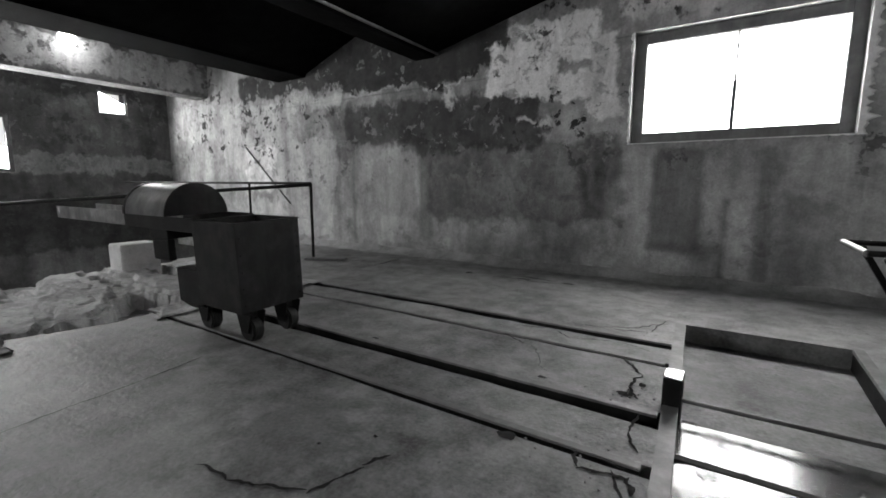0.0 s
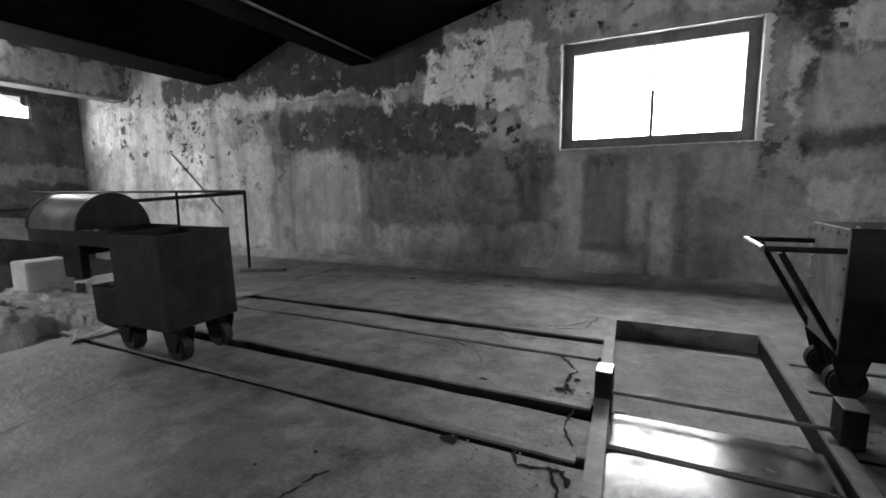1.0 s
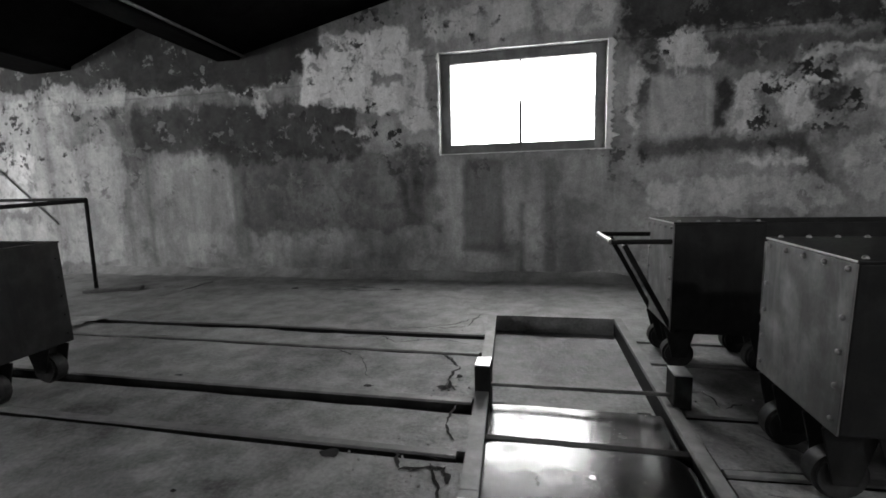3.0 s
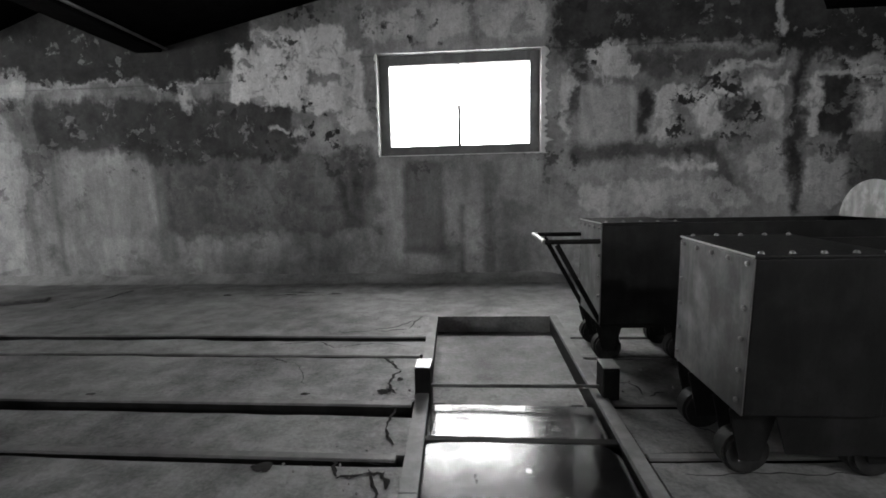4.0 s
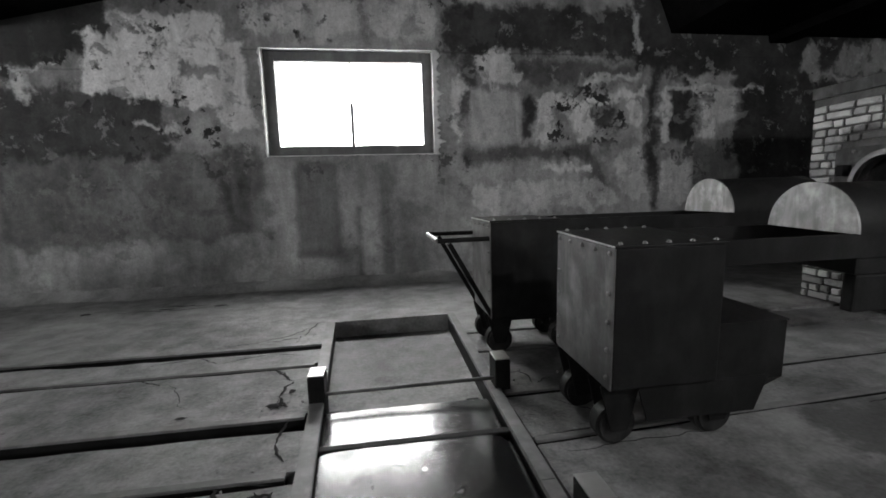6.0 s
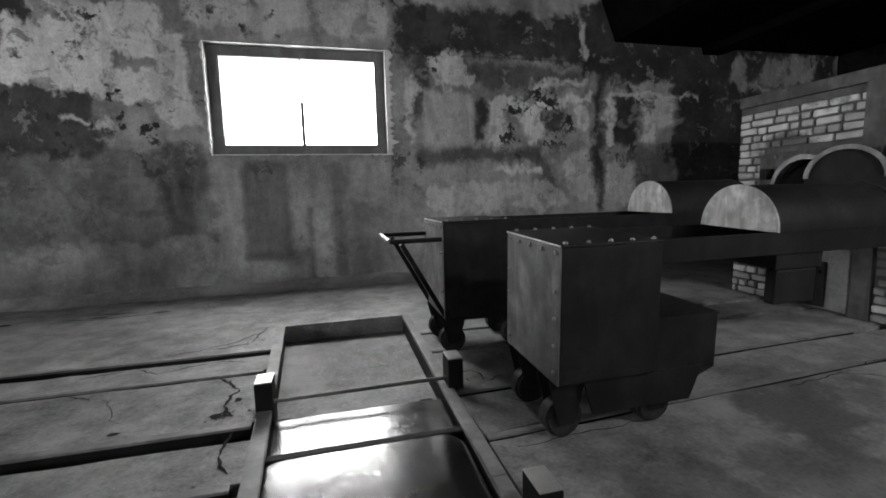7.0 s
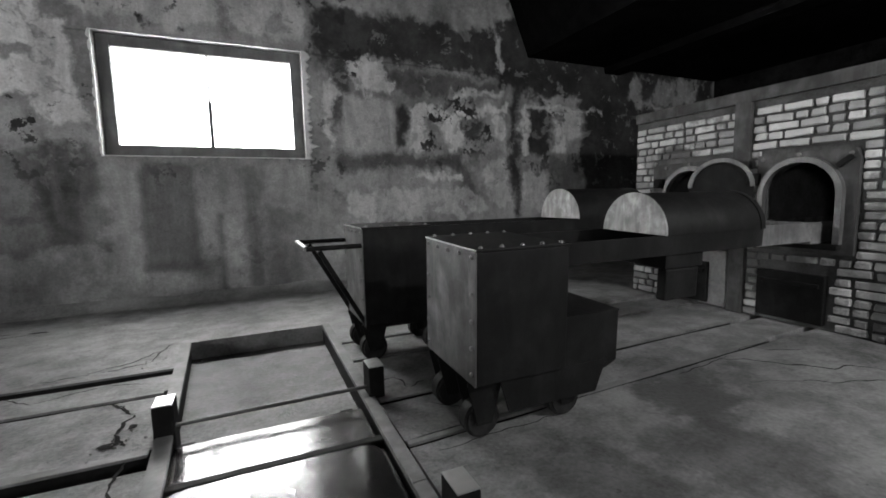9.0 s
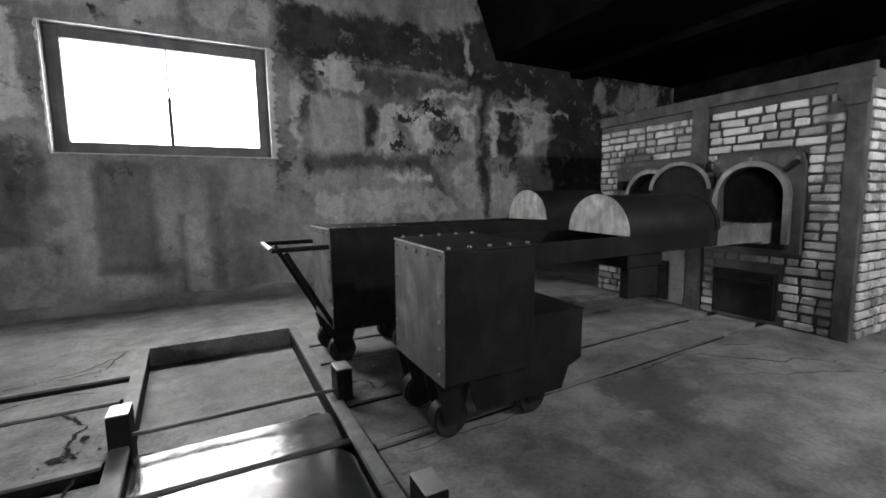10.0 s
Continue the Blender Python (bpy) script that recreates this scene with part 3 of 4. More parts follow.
# ---- trolleys ----
def wheel(parent, x, y, r=0.092):
    bm = rod(bmesh.new(), (x, y - 0.045, r), (x, y + 0.045, r), r, 28)
    bmesh.ops.bevel(bm, geom=[e for e in bm.edges if len(e.link_faces) == 2 and any(len(f.verts) > 4 for f in e.link_faces)], offset=0.014, segments=2, affect="EDGES")
    w = part("wheel", bm, M_WHEEL, parent, "worn iron roller wheel", True)
    part("hub", rod(bmesh.new(), (x, y - 0.05, r), (x, y + 0.05, r), 0.025, 12), M_DARK, w)
    return w


def half_round(r, cy, z0, thick=0.0, n=20):
    out = [(cy - r * math.cos(math.pi * i / n), z0 + r * math.sin(math.pi * i / n)) for i in range(n + 1)]
    if thick:
        out += [(cy - (r - thick) * math.cos(math.pi * i / n), z0 + (r - thick) * math.sin(math.pi * i / n)) for i in range(n, -1, -1)]
    return out


def rivets(parent, spots, normal, r=0.009, material=None):
    """Round rivet heads; spots are places on a plate."""
    base = None
    for p in spots:
        if base is None:
            bm = bmesh.new()
            bmesh.ops.create_uvsphere(bm, u_segments=8, v_segments=5, radius=r)
            base = part("rivet", bm, material or M_RIVET, parent, "", True)
            base.location = p
        else:
            o = new("rivet", base.data)
            o.parent, o.location = parent, p


def trolley(place, turn, label, w, lid=True, handle=False, disc_at=1.15, hood=0.75, reach=2.2, front_step=True, disc_mat=None, hood_mat=None, tray_mat=None, hood_r=None, near=-1, lift=0.0, z0=0.27, z1=0.90, length=0.485, skirt=False):
    """A charging trolley: a box on wheels with a long trough under a half-round hood. Its own x runs from the box to the trough's tip."""
    t = thing("charging_trolley", place, label, "trolley", "charging trolleys", turn)
    h = w / 2
    s = 0.012
    if lid:
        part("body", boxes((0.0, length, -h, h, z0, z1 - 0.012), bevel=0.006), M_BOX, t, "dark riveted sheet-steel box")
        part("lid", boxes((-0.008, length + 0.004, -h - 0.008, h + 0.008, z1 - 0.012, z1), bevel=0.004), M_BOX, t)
        part("front_plate", boxes((-0.008, -0.001, -h - 0.002, h + 0.002, z0, z1 - 0.013), bevel=0.002), M_BOX_FRONT, t, "scuffed riveted end plate in a lit, paler tone")
        # A strip of bright steel draws the window's glint on the lid edge.
        part("edge_strip", boxes((-0.0125, -0.0085, -h - 0.006, h + 0.006, z1 - 0.009, z1 - 0.001), bevel=0.001), M_BRIGHT, t, "bright strip for the glint along the lid edge")
        n = 5
        spots = [(-0.010, -h + 0.03 + (w - 0.06) * i / (n - 1), z1 - 0.035) for i in range(n)]
        spots += [(-0.010, sgn * (h - 0.03), z0 + 0.05 + (z1 - z0 - 0.13) * i / 4) for sgn in (-1, 1) for i in range(4)]
        spots += [(0.03 + (length - 0.06) * i / 4, sgn * (h - 0.025), z1 + 0.001) for sgn in (-1, 1) for i in range(5)]
        rivets(t, spots, None, 0.011)
    else:
        for row in ((0, s, -h, h, z0, z1), (length - s, length, -h, h, z0, z1), (s, length - s, -h, -h + s, z0, z1), (s, length - s, h - s, h, z0, z1)):
            part("side_panel", boxes(row, bevel=0.003), M_BOX_OLD, t, "worn dark steel panel")
        part("bottom", boxes((s, length - s, -h + s, h - s, z0, z0 + s)), M_BOX_OLD, t)
        for row in ((-0.006, 0.03, -h - 0.006, h + 0.006, z1, z1 + 0.01), (length - 0.03, length + 0.006, -h - 0.006, h + 0.006, z1, z1 + 0.01), (0.03, length - 0.03, -h - 0.006, -h + 0.03, z1, z1 + 0.01), (0.03, length - 0.03, h - 0.03, h + 0.006, z1, z1 + 0.01)):
            part("rim", boxes(row, bevel=0.003), M_BOX_OLD, t)
        rivets(t, [(-0.003, sgn * (h - 0.03), z0 + 0.06 + 0.12 * i) for sgn in (-1, 1) for i in range(5)], None, 0.007, M_DARK)
    # undercarriage
    if skirt:
        # Dark plates added to fill the shadowed gap below the box.
        for y in (-h + 0.022, h - 0.022):
            plate = boxes((0.13, length + 0.27, y - 0.005, y + 0.005, 0.125, z0 - 0.002), bevel=0.002)
            for v in plate.verts:
                if v.co.z < 0.2:
                    v.co.x += 0.05 if v.co.x < 0.3 else -0.06
            part("skirt", plate, M_BOX, t, "dark sheet added for the shade between the wheels")
    for y in (-h + 0.11, h - 0.11):
        part("chassis", boxes((0.03, length + 0.30, y - 0.025, y + 0.025, z0 - 0.05, z0 - 0.001), bevel=0.004), M_DARK, t)
    for x in (0.07, length + 0.06):
        for y in (-h + 0.11, h - 0.11):
            for s2 in (-1, 1):
                fork = boxes((x - 0.04, x + 0.04, y + s2 * 0.058 - 0.005, y + s2 * 0.058 + 0.005, 0.075, z0 - 0.001), bevel=0.003)
                for v in fork.verts:
                    v.co.x = x + (v.co.x - x) * (1.0 + 1.3 * (v.co.z - 0.075) / (z0 - 0.075))
                part("wheel_bracket", fork, M_DARK, t)
            wheel(t, x, y)
    if front_step:
        st = part("step_box", sweep(bmesh.new(), [(-h + 0.02, z0 + 0.24), (-h + 0.02, z0 - 0.02), (-h + 0.10, z0 - 0.10), (h - 0.10, z0 - 0.10), (h - 0.02, z0 - 0.02), (h - 0.02, z0 + 0.24)], length + 0.002, length + 0.34), M_BOX, t, "low steel box in front of the body")
        part("rim", boxes((length + 0.004, length + 0.345, -h + 0.014, h - 0.014, z0 + 0.241, z0 + 0.25), bevel=0.003), M_BOX, st)
    # trough, hood and end disc
    r = hood_r or h - 0.005
    zt = z1 + lift
    h0, h = h, r + 0.005
    out = [(-h + 0.01, zt - 0.01), (-h + 0.01, zt - 0.12), (h - 0.01, zt - 0.12), (h - 0.01, zt - 0.01), (h - 0.02, zt - 0.01), (h - 0.02, zt - 0.11), (-h + 0.02, zt - 0.11), (-h + 0.02, zt - 0.01)]
    part("trough", sweep(bmesh.new(), out, length + 0.005, disc_at + hood), M_BOX, t, "long narrow sheet-steel trough")
    q = min(0.19, r - 0.03)
    out = [(-q, zt - 0.0), (-q, zt - 0.13), (q, zt - 0.13), (q, zt - 0.0), (q - 0.01, zt), (q - 0.01, zt - 0.12), (-q + 0.01, zt - 0.12), (-q + 0.01, zt)]
    part("tray", sweep(bmesh.new(), out, disc_at + hood + 0.002, reach), tray_mat or M_BOX_FRONT, t, "narrow steel tray")
    hd = part("hood", sweep(bmesh.new(), half_round(r, 0, zt - 0.012, 0.008, 32), disc_at + 0.012, disc_at + hood), hood_mat or M_BOX, t, "half-round sheet-steel hood", True)
    part("band", sweep(bmesh.new(), half_round(r + 0.006, 0, zt - 0.012, 0.006, 32), disc_at + hood - 0.04, disc_at + hood + 0.001), M_BOX, hd, "", True)
    part("end_disc", sweep(bmesh.new(), half_round(r + 0.004, 0, zt - 0.012, 0.0, 32), disc_at, disc_at + 0.012), disc_mat or M_DISC, t, "half-round end plate")
    part("support", boxes((disc_at + 0.03, disc_at + 0.33, -h + 0.02, h - 0.02, zt - 0.2, zt - 0.121), bevel=0.006), M_DARK, t, "dark steel bearer under the trough")
    part("hanger", boxes((disc_at + 0.04, disc_at + 0.30, near * (h - 0.05) - 0.03, near * (h - 0.05) + 0.03, zt - 0.38, zt - 0.201), bevel=0.012), M_DARK, t, "dark steel hanger plate")
    h = h0
    if handle:
        # Grip paler than its arms: the light on it is put into the steel.
        part("push_bar", rod(bmesh.new(), (-0.36, -h, z1 - 0.12), (-0.36, h, z1 - 0.12), 0.018, 14), M_RIVET, t, "shiny push bar in a lit tone", True)
        for y in (-h, h):
            part("handle_arm", rod(bmesh.new(), (-0.36, y, z1 - 0.12), (0.0, y * 0.93, z1 - 0.12), 0.016), M_DARK, t, "", True)
        for y in (-h + 0.03, h - 0.03):
            part("brace", beam(bmesh.new(), (-0.28, y, z1 - 0.14), (0.02, y, z0 - 0.02), 0.045, 0.03, 0.003), M_DARK, t)
    return t


near_trolley = trolley((1.945, 1.967, 0), 0, "dark riveted steel charging trolley with a lidded box", 0.55, disc_at=1.17, hood=0.85, reach=2.6, z0=0.29, hood_r=0.225, skirt=True)
near_trolley.matrix_world = pose(1.945, 1.967, 0.006, 2, 0, 0)  # leans on its uneven rails
trolley((1.76, 3.18, 0), 0, "dark steel charging trolley with a push bar at its lidded box", 0.56, handle=True, disc_at=1.82, hood=0.8, reach=3.2, front_step=False, z1=0.935, hood_r=0.25)
old_trolley = trolley((-1.98, 1.985, 0), 180, "open-topped dark steel charging trolley with a round hood", 0.53, lid=False, disc_at=0.95, hood=0.75, reach=3.6, disc_mat=M_BOX, hood_mat=M_HOOD, tray_mat=M_BOX_FRONT, near=1, z0=0.235, z1=0.87, lift=0.03, length=0.55)
old_trolley.matrix_world = pose(-1.98, 1.985, 0.006, -2, 0, 180)


# ---- cross trolley in the sunken track ----
x = thing("transfer_trolley", (1.15, 2.0, PIT_Z), "low steel transfer trolley with polished plates in the sunken track", "trolley")
H = -PIT_Z
for px, py, top in ((-0.505, 0.49, 0.155), (0.535, 0.46, 0.175), (-0.42, -0.72, 0.14), (0.545, -0.66, 0.135)):
    part("post", boxes((px - 0.045, px + 0.045, py - 0.07, py + 0.07, 0.0, H + top), bevel=0.009), M_DARK, x, "square black steel stop post")
    # Pale cap colour stands for the window's reflection on the post tops.
    part("cap", boxes((px - 0.043, px + 0.043, py - 0.068, py + 0.068, H + top + 0.001, H + top + 0.007), bevel=0.002), M_BRIGHT, x, "bright cap carrying the window's gleam")
part("tie_rod", rod(bmesh.new(), (-0.47, 0.47, H + 0.035), (0.50, 0.46, H + 0.045), 0.011), M_COLLAR, x, "thin steel tie rod", True)


def deck_plate(y0, y1, corner, tilt):
    """A dished steel sheet with rounded front corners, its far edge a little higher."""
    bm = bmesh.new()
    nx, ny = 26, 12
    top = []
    for i in range(nx + 1):
        px = -0.47 + 0.91 * i / nx
        d = max(0.0, abs(px + 0.015) - (0.455 - corner))
        end = y1 - (corner - math.sqrt(max(0.0, corner * corner - d * d))) if corner else y1
        top.append([bm.verts.new((px, y0 + (end - y0) * j / ny, H - 0.05 + tilt * ((end - y0) * j / ny) - 0.006 * (abs(px) / 0.46) ** 4)) for j in range(ny + 1)])
    faces = [bm.faces.new((top[i][j], top[i + 1][j], top[i + 1][j + 1], top[i][j + 1])) for i in range(nx) for j in range(ny)]
    bmesh.ops.solidify(bm, geom=faces, thickness=0.01)
    return bm


part("plate", deck_plate(0.055, 0.40, 0.0, 0.012), M_PLATE, x, "polished steel deck plate", True)
part("plate", deck_plate(-0.85, 0.0, 0.09, 0.02), M_PLATE, x, "polished steel deck plate with rounded corners", True)
part("crossbar", boxes((-0.48, 0.46, 0.005, 0.05, H - 0.08, H - 0.03), bevel=0.005), M_DARK, x)
for cx in (-0.415, 0.365):
    part("chassis", boxes((cx - 0.035, cx + 0.035, -0.8, 0.45, 0.012, H - 0.061), bevel=0.004), M_DARK, x)
part("bolt", rod(bmesh.new(), (0.02, -0.2, H - 0.05), (0.02, -0.2, H - 0.035), 0.014, 12), M_BRIGHT, x)

# ---- furnace ----
FX, FY0, FY1, FZ = 5.2, 1.42, 3.84, 1.975
OVENS = ((2.15, 0.255), (3.11, 0.255))
fur = thing("furnace", (FX, 0, 0), "pale brick furnace with iron posts and round-topped oven mouths", "furnace")
D = 2.2
y = FY0 + 0.03
for cy, r in OVENS:
    for row in ((0.02, D, y, cy - r, 0, FZ), (0.02, D, cy - r, cy + r, 0, 0.68), (0.02, D, cy - r, cy + r, 1.36, FZ), (1.6, D, cy - r, cy + r, 0.68, 1.36)):
        part("masonry", boxes(row), M_MORTAR, fur, "recessed grey mortar body")
    y = cy + r
part("masonry", boxes((0.02, D, y, FY1, 0, FZ)), M_MORTAR, fur, "recessed grey mortar body")
part("top_band", boxes((-0.012, 0.03, FY0, FY1, FZ - 0.075, FZ + 0.03), bevel=0.004), M_IRON, fur, "dull iron band")
POSTS = ((FY0 + 0.075, 0.055), (2.637, 0.07))
for y, half in POSTS:
    part("iron_post", boxes((-0.035, 0.018, y - half, y + half, 0.0, FZ - 0.077), bevel=0.004), M_IRON, fur, "upright iron strap")
gusset = sweep(bmesh.new(), [(FY0 + 0.005, FZ - 0.25), (FY0 + 0.13, FZ - 0.25), (FY0 + 0.19, FZ - 0.17), (FY0 + 0.19, FZ - 0.078), (FY0 + 0.005, FZ - 0.078)], -0.047, -0.036)
part("gusset", gusset, M_IRON, fur, "iron corner plate at the post's head")
part("plaster_panel", boxes((-0.012, 0.018, 2.735, 3.01, 0.02, 0.56), bevel=0.01), M_PANEL, fur, "pale rendered patch between the ash doors")


def arch_frame(cy, r, y0, y1, z0, z1, sill):
    """A flat iron plate with a round-topped opening."""
    bm = bmesh.new()
    n = 20
    spring = sill + 0.38
    inner = [(cy - r, sill)] + [(cy - r * math.cos(math.pi * i / n), spring + r * math.sin(math.pi * i / n)) for i in range(n + 1)] + [(cy + r, sill)]
    outer = []
    for y, z in inner:
        dy, dz = y - cy, z - spring
        if z <= spring:
            outer.append((y0 if dy < 0 else y1, max(z0, z)))
        else:
            k = min(((y1 - cy) / dy if dy > 1e-6 else 9e9), ((y0 - cy) / dy if dy < -1e-6 else 9e9), (z1 - spring) / dz)
            outer.append((cy + dy * k, spring + dz * k))
    f = [[bm.verts.new((xx, y, z)) for y, z in ring] for xx, ring in ((-0.035, inner), (-0.035, outer), (0.05, inner), (0.018, outer))]
    for i in range(len(inner) - 1):
        bm.faces.new((f[0][i], f[0][i + 1], f[1][i + 1], f[1][i]))
        bm.faces.new((f[0][i], f[2][i], f[2][i + 1], f[0][i + 1]))
        bm.faces.new((f[1][i], f[1][i + 1], f[3][i + 1], f[3][i]))
    bmesh.ops.recalc_face_normals(bm, faces=bm.faces)
    box(bm, -0.035, 0.02, y0, y1, z0, sill)
    return bm


for cy, r in OVENS:
    first = cy < 2.6
    fr = part("oven_frame", arch_frame(cy, r, cy - 0.37, cy + (0.335 if first else 0.45), 0.62, 1.42, 0.70), M_IRON, fur, "cast-iron oven surround")
    collar = half_round(r + 0.045, cy, 1.08, 0.0, 28)
    inner = half_round(r + 0.002, cy, 1.08, 0.0, 28)
    ring = [(cy - r - 0.045, 0.70)] + collar + [(cy + r + 0.045, 0.70), (cy + r + 0.002, 0.70)] + inner[::-1] + [(cy - r - 0.002, 0.70)]
    part("rim", sweep(bmesh.new(), ring, -0.085, -0.036), M_COLLAR, fr, "raised worn collar round the mouth in lit, paler iron", True)
    part("sill", boxes((-0.10, -0.036, cy - r - 0.04, cy + r + 0.04, 0.655, 0.695), bevel=0.006), M_DARK, fr)
    for y, z in ((cy - 0.32, 1.38), (cy + 0.29, 1.38), (cy + 0.02, 1.40)):
        part("bolt", rod(bmesh.new(), (-0.05, y, z), (-0.034, y, z), 0.016, 10), M_RAIL, fr)
    part("catch", beam(bmesh.new(), (-0.05, cy - 0.33, 1.36), (-0.05, cy - 0.24, 1.29), 0.03, 0.04, 0.004), M_DARK, fr, "dark iron door catch")
    if first:
        arch = [(-0.25, 0.0)] + half_round(0.25, 0, 0.36, 0.0, 24) + [(0.25, 0.0)]
        door = part("oven_door", sweep(bmesh.new(), arch, -0.02, 0.03), M_BOX, fur, "round-topped iron oven door standing open", True)
        ring = [(y, z + 0.36) for y, z in half_round(0.256, 0, 0.0, 0.035, 24)]
        part("door_rim", sweep(bmesh.new(), ring, -0.05, 0.035), M_COLLAR, door, "worn rim, paled for its lit edge", True)
        door.matrix_local = pose(-0.20, cy + 0.545, 0.80, 0, 0, 28)
    for z in (0.92, 1.22):
        part("hinge", boxes((-0.13, -0.036, cy + 0.30, cy + 0.37, z - 0.05, z + 0.05), bevel=0.012), M_DARK, fur)
    part("hatch", boxes((-0.04, 0.018, cy - 0.21, cy + 0.29, 0.04, 0.44), bevel=0.008), M_DARK, fur, "small iron ash door")
    part("latch", boxes((-0.06, -0.041, cy - 0.18, cy + 0.26, 0.34, 0.37), bevel=0.004), M_DARK, fur)


tray = thing("oven_tray", (5.0, 2.17, 0.70), "scuffed steel tray lying in the open oven mouth", "tray")
part("bottom", boxes((0, 1.2, -0.2, 0.2, 0.002, 0.012), bevel=0.002), M_BOX_FRONT, tray)
for y in (-0.2, 0.19):
    part("side", boxes((0, 1.2, y, y + 0.01, 0.013, 0.17), bevel=0.002), M_BOX_FRONT, tray)
part("end", boxes((-0.012, -0.001, -0.2, 0.2, 0.002, 0.17), bevel=0.002), M_BOX_FRONT, tray)


# ---- railing, lamp, blocks ----
rl = thing("railing", (-4.59, 4.56, 0), "plain dark pipe railing beside the broken floor", "railing")
part("post", rod(bmesh.new(), (0, 0, 0), (0, 0, 1.17), 0.022), M_DARK, rl, "", True)
part("post", rod(bmesh.new(), (-1.5, -0.05, 0), (-1.5, -0.05, 1.17), 0.02), M_DARK, rl, "", True)
part("rail", rod(bmesh.new(), (0, 0, 1.17), (-6.0, -0.15, 1.2), 0.02), M_DARK, rl, "", True)
part("rail", rod(bmesh.new(), (0, 0, 1.15), (-3.6, -3.1, 0.827), 0.026), M_DARK, rl, "", True)
tagged(link("concrete_block", boxes((-6.12, -5.75, 2.4, 2.88, -0.1, 0.36), bevel=0.03), M_STONE), "pale rough concrete block on the broken floor", "block")
def round_lamp(name, place, label, turn=0.0):
    lamp = thing(name, place, label, "lamp", turn=turn)
    bm = bmesh.new()
    bmesh.ops.create_uvsphere(bm, u_segments=18, v_segments=12, radius=0.14)
    part("globe", bm, M_LAMP, lamp, "glowing lamp globe", True)
    part("base", boxes((-0.08, -0.05, -0.12, 0.12, -0.12, 0.12), bevel=0.004), M_DARK, lamp)
    return lamp


round_lamp("wall_lamp", (-9.41, 3.26, 3.74), "lit round lamp fixed to a ceiling beam")
bulb_light("lamp_light", (-9.1, 3.26, 3.70), 16)
# the hanging lamp that lights the furnace front
hung = round_lamp("pendant_lamp", (4.6, -0.7, 2.6), "lit round lamp hanging before the furnace")
part("cord", rod(bmesh.new(), (0, 0, 0.13), (0, 0, CEIL_Z - 2.6), 0.008), M_DARK, hung)
bulb_light("furnace_light", (4.6, -0.7, 2.4), 190)
structure(link("conduit", rod(bmesh.new(), (-3.07, WALL_Y - 0.01, 3.11), (-3.07, SOUTH_Y, 3.13), 0.018), M_RAIL, True), "thin grey conduit along the beam edge", "conduit")
structure(link("pipe", rod(bmesh.new(), (-8.1, WALL_Y - 0.02, 1.95), (-6.7, WALL_Y - 0.02, 0.78), 0.012), M_RAIL, True), "thin dark pipe slanting down the wall", "pipe")

# broken floor beyond the slabs
prng = random.Random(11)


def rubble_height(x, y):
    """Crumbled slab remains in ledges, with hollows between them and a drop at the far end."""
    n1 = noise.noise((x * 0.8 + y * 0.9, y * 1.9 - x * 0.35, 2.0)) + 0.32 * noise.noise((x * 1.9, y * 3.2, 5.0)) + 0.10 * noise.noise((x * 6, y * 6, 9.0))
    step = n1 * 2.1
    k = math.floor(step)
    f = step - k
    z = max(-1.0, min(1.0, k + min(1.0, f * 14))) * 0.035 - 0.01 - 0.015 * f
    if n1 < -0.2:
        z -= min(0.2, (-0.2 - n1) * 9)
    z += 0.010 * noise.noise((x * 9, y * 9, 7.0)) + 0.008 * noise.noise((x * 22, y * 22, 1.0))
    edge = -6.2 + 0.12 * noise.noise((y * 2.0, 3.0, 1.0))
    return z if x > edge else z - min(1.0, (edge - x) * 6)


tagged(link("broken_floor", rough_sheet(WEST_X, -3.16, 0.4, 3.45, 0.026, rubble_height), M_RUBBLE), "crumbled pale concrete floor in ledges with dark hollows", "rubble", kind="stuff")


# ---- cracks and spalls in the floor ----
def crack(a, b, width, wobble, seed):
    """A thin broken line from a to b, tapering at its ends."""
    bm = bmesh.new()
    a, b = Vector(a), Vector(b)
    n = max(6, int((b - a).length / 0.025))
    side = Vector((-(b - a).y, (b - a).x)).normalized()
    rows = []
    for i in range(n + 1):
        f = i / n
        p = a.lerp(b, f) + side * wobble * (noise.noise((f * 3.3, seed, 0.5)) + 0.5 * noise.noise((f * 11, seed, 2.5)))
        w = width * (0.35 + 0.65 * math.sin(math.pi * f)) * (0.7 + 0.8 * abs(noise.noise((f * 17, seed, 8.0))))
        z = flat(p.x, p.y) + 0.0035
        rows.append((bm.verts.new((*(p - side * w / 2), z)), bm.verts.new((*(p + side * w / 2), z))))
    for (p, q), (r, s) in zip(rows, rows[1:]):
        bm.faces.new((p, r, s, q))
    part("crack", bm, M_CRACK, floor)


def spall(x, y, rx, ry, seed):
    """A flat dark patch painting the shade of a shallow chipped hollow."""
    bm = bmesh.new()
    ring = []
    for i in range(18):
        a = 2 * math.pi * i / 18
        k = 1 + 0.5 * noise.noise((math.cos(a) * 1.5, math.sin(a) * 1.5, seed))
        ring.append(bm.verts.new((x + rx * k * math.cos(a), y + ry * k * math.sin(a), flat(x, y) + 0.0038)))
    bm.faces.new(ring)
    part("spall", bm, M_CRACK, floor)


def crack_line(width, wobble, seed, *spots):
    """A crack through several bends."""
    for k, (a, b) in enumerate(zip(spots, spots[1:])):
        crack(a, b, width, wobble, seed + k * 1.7)


crack_line(0.016, 0.012, 50.0, (-1.88, 0.2), (-1.9, 0.45), (-1.94, 0.71), (-1.98, 1.06), (-2.04, 1.45))
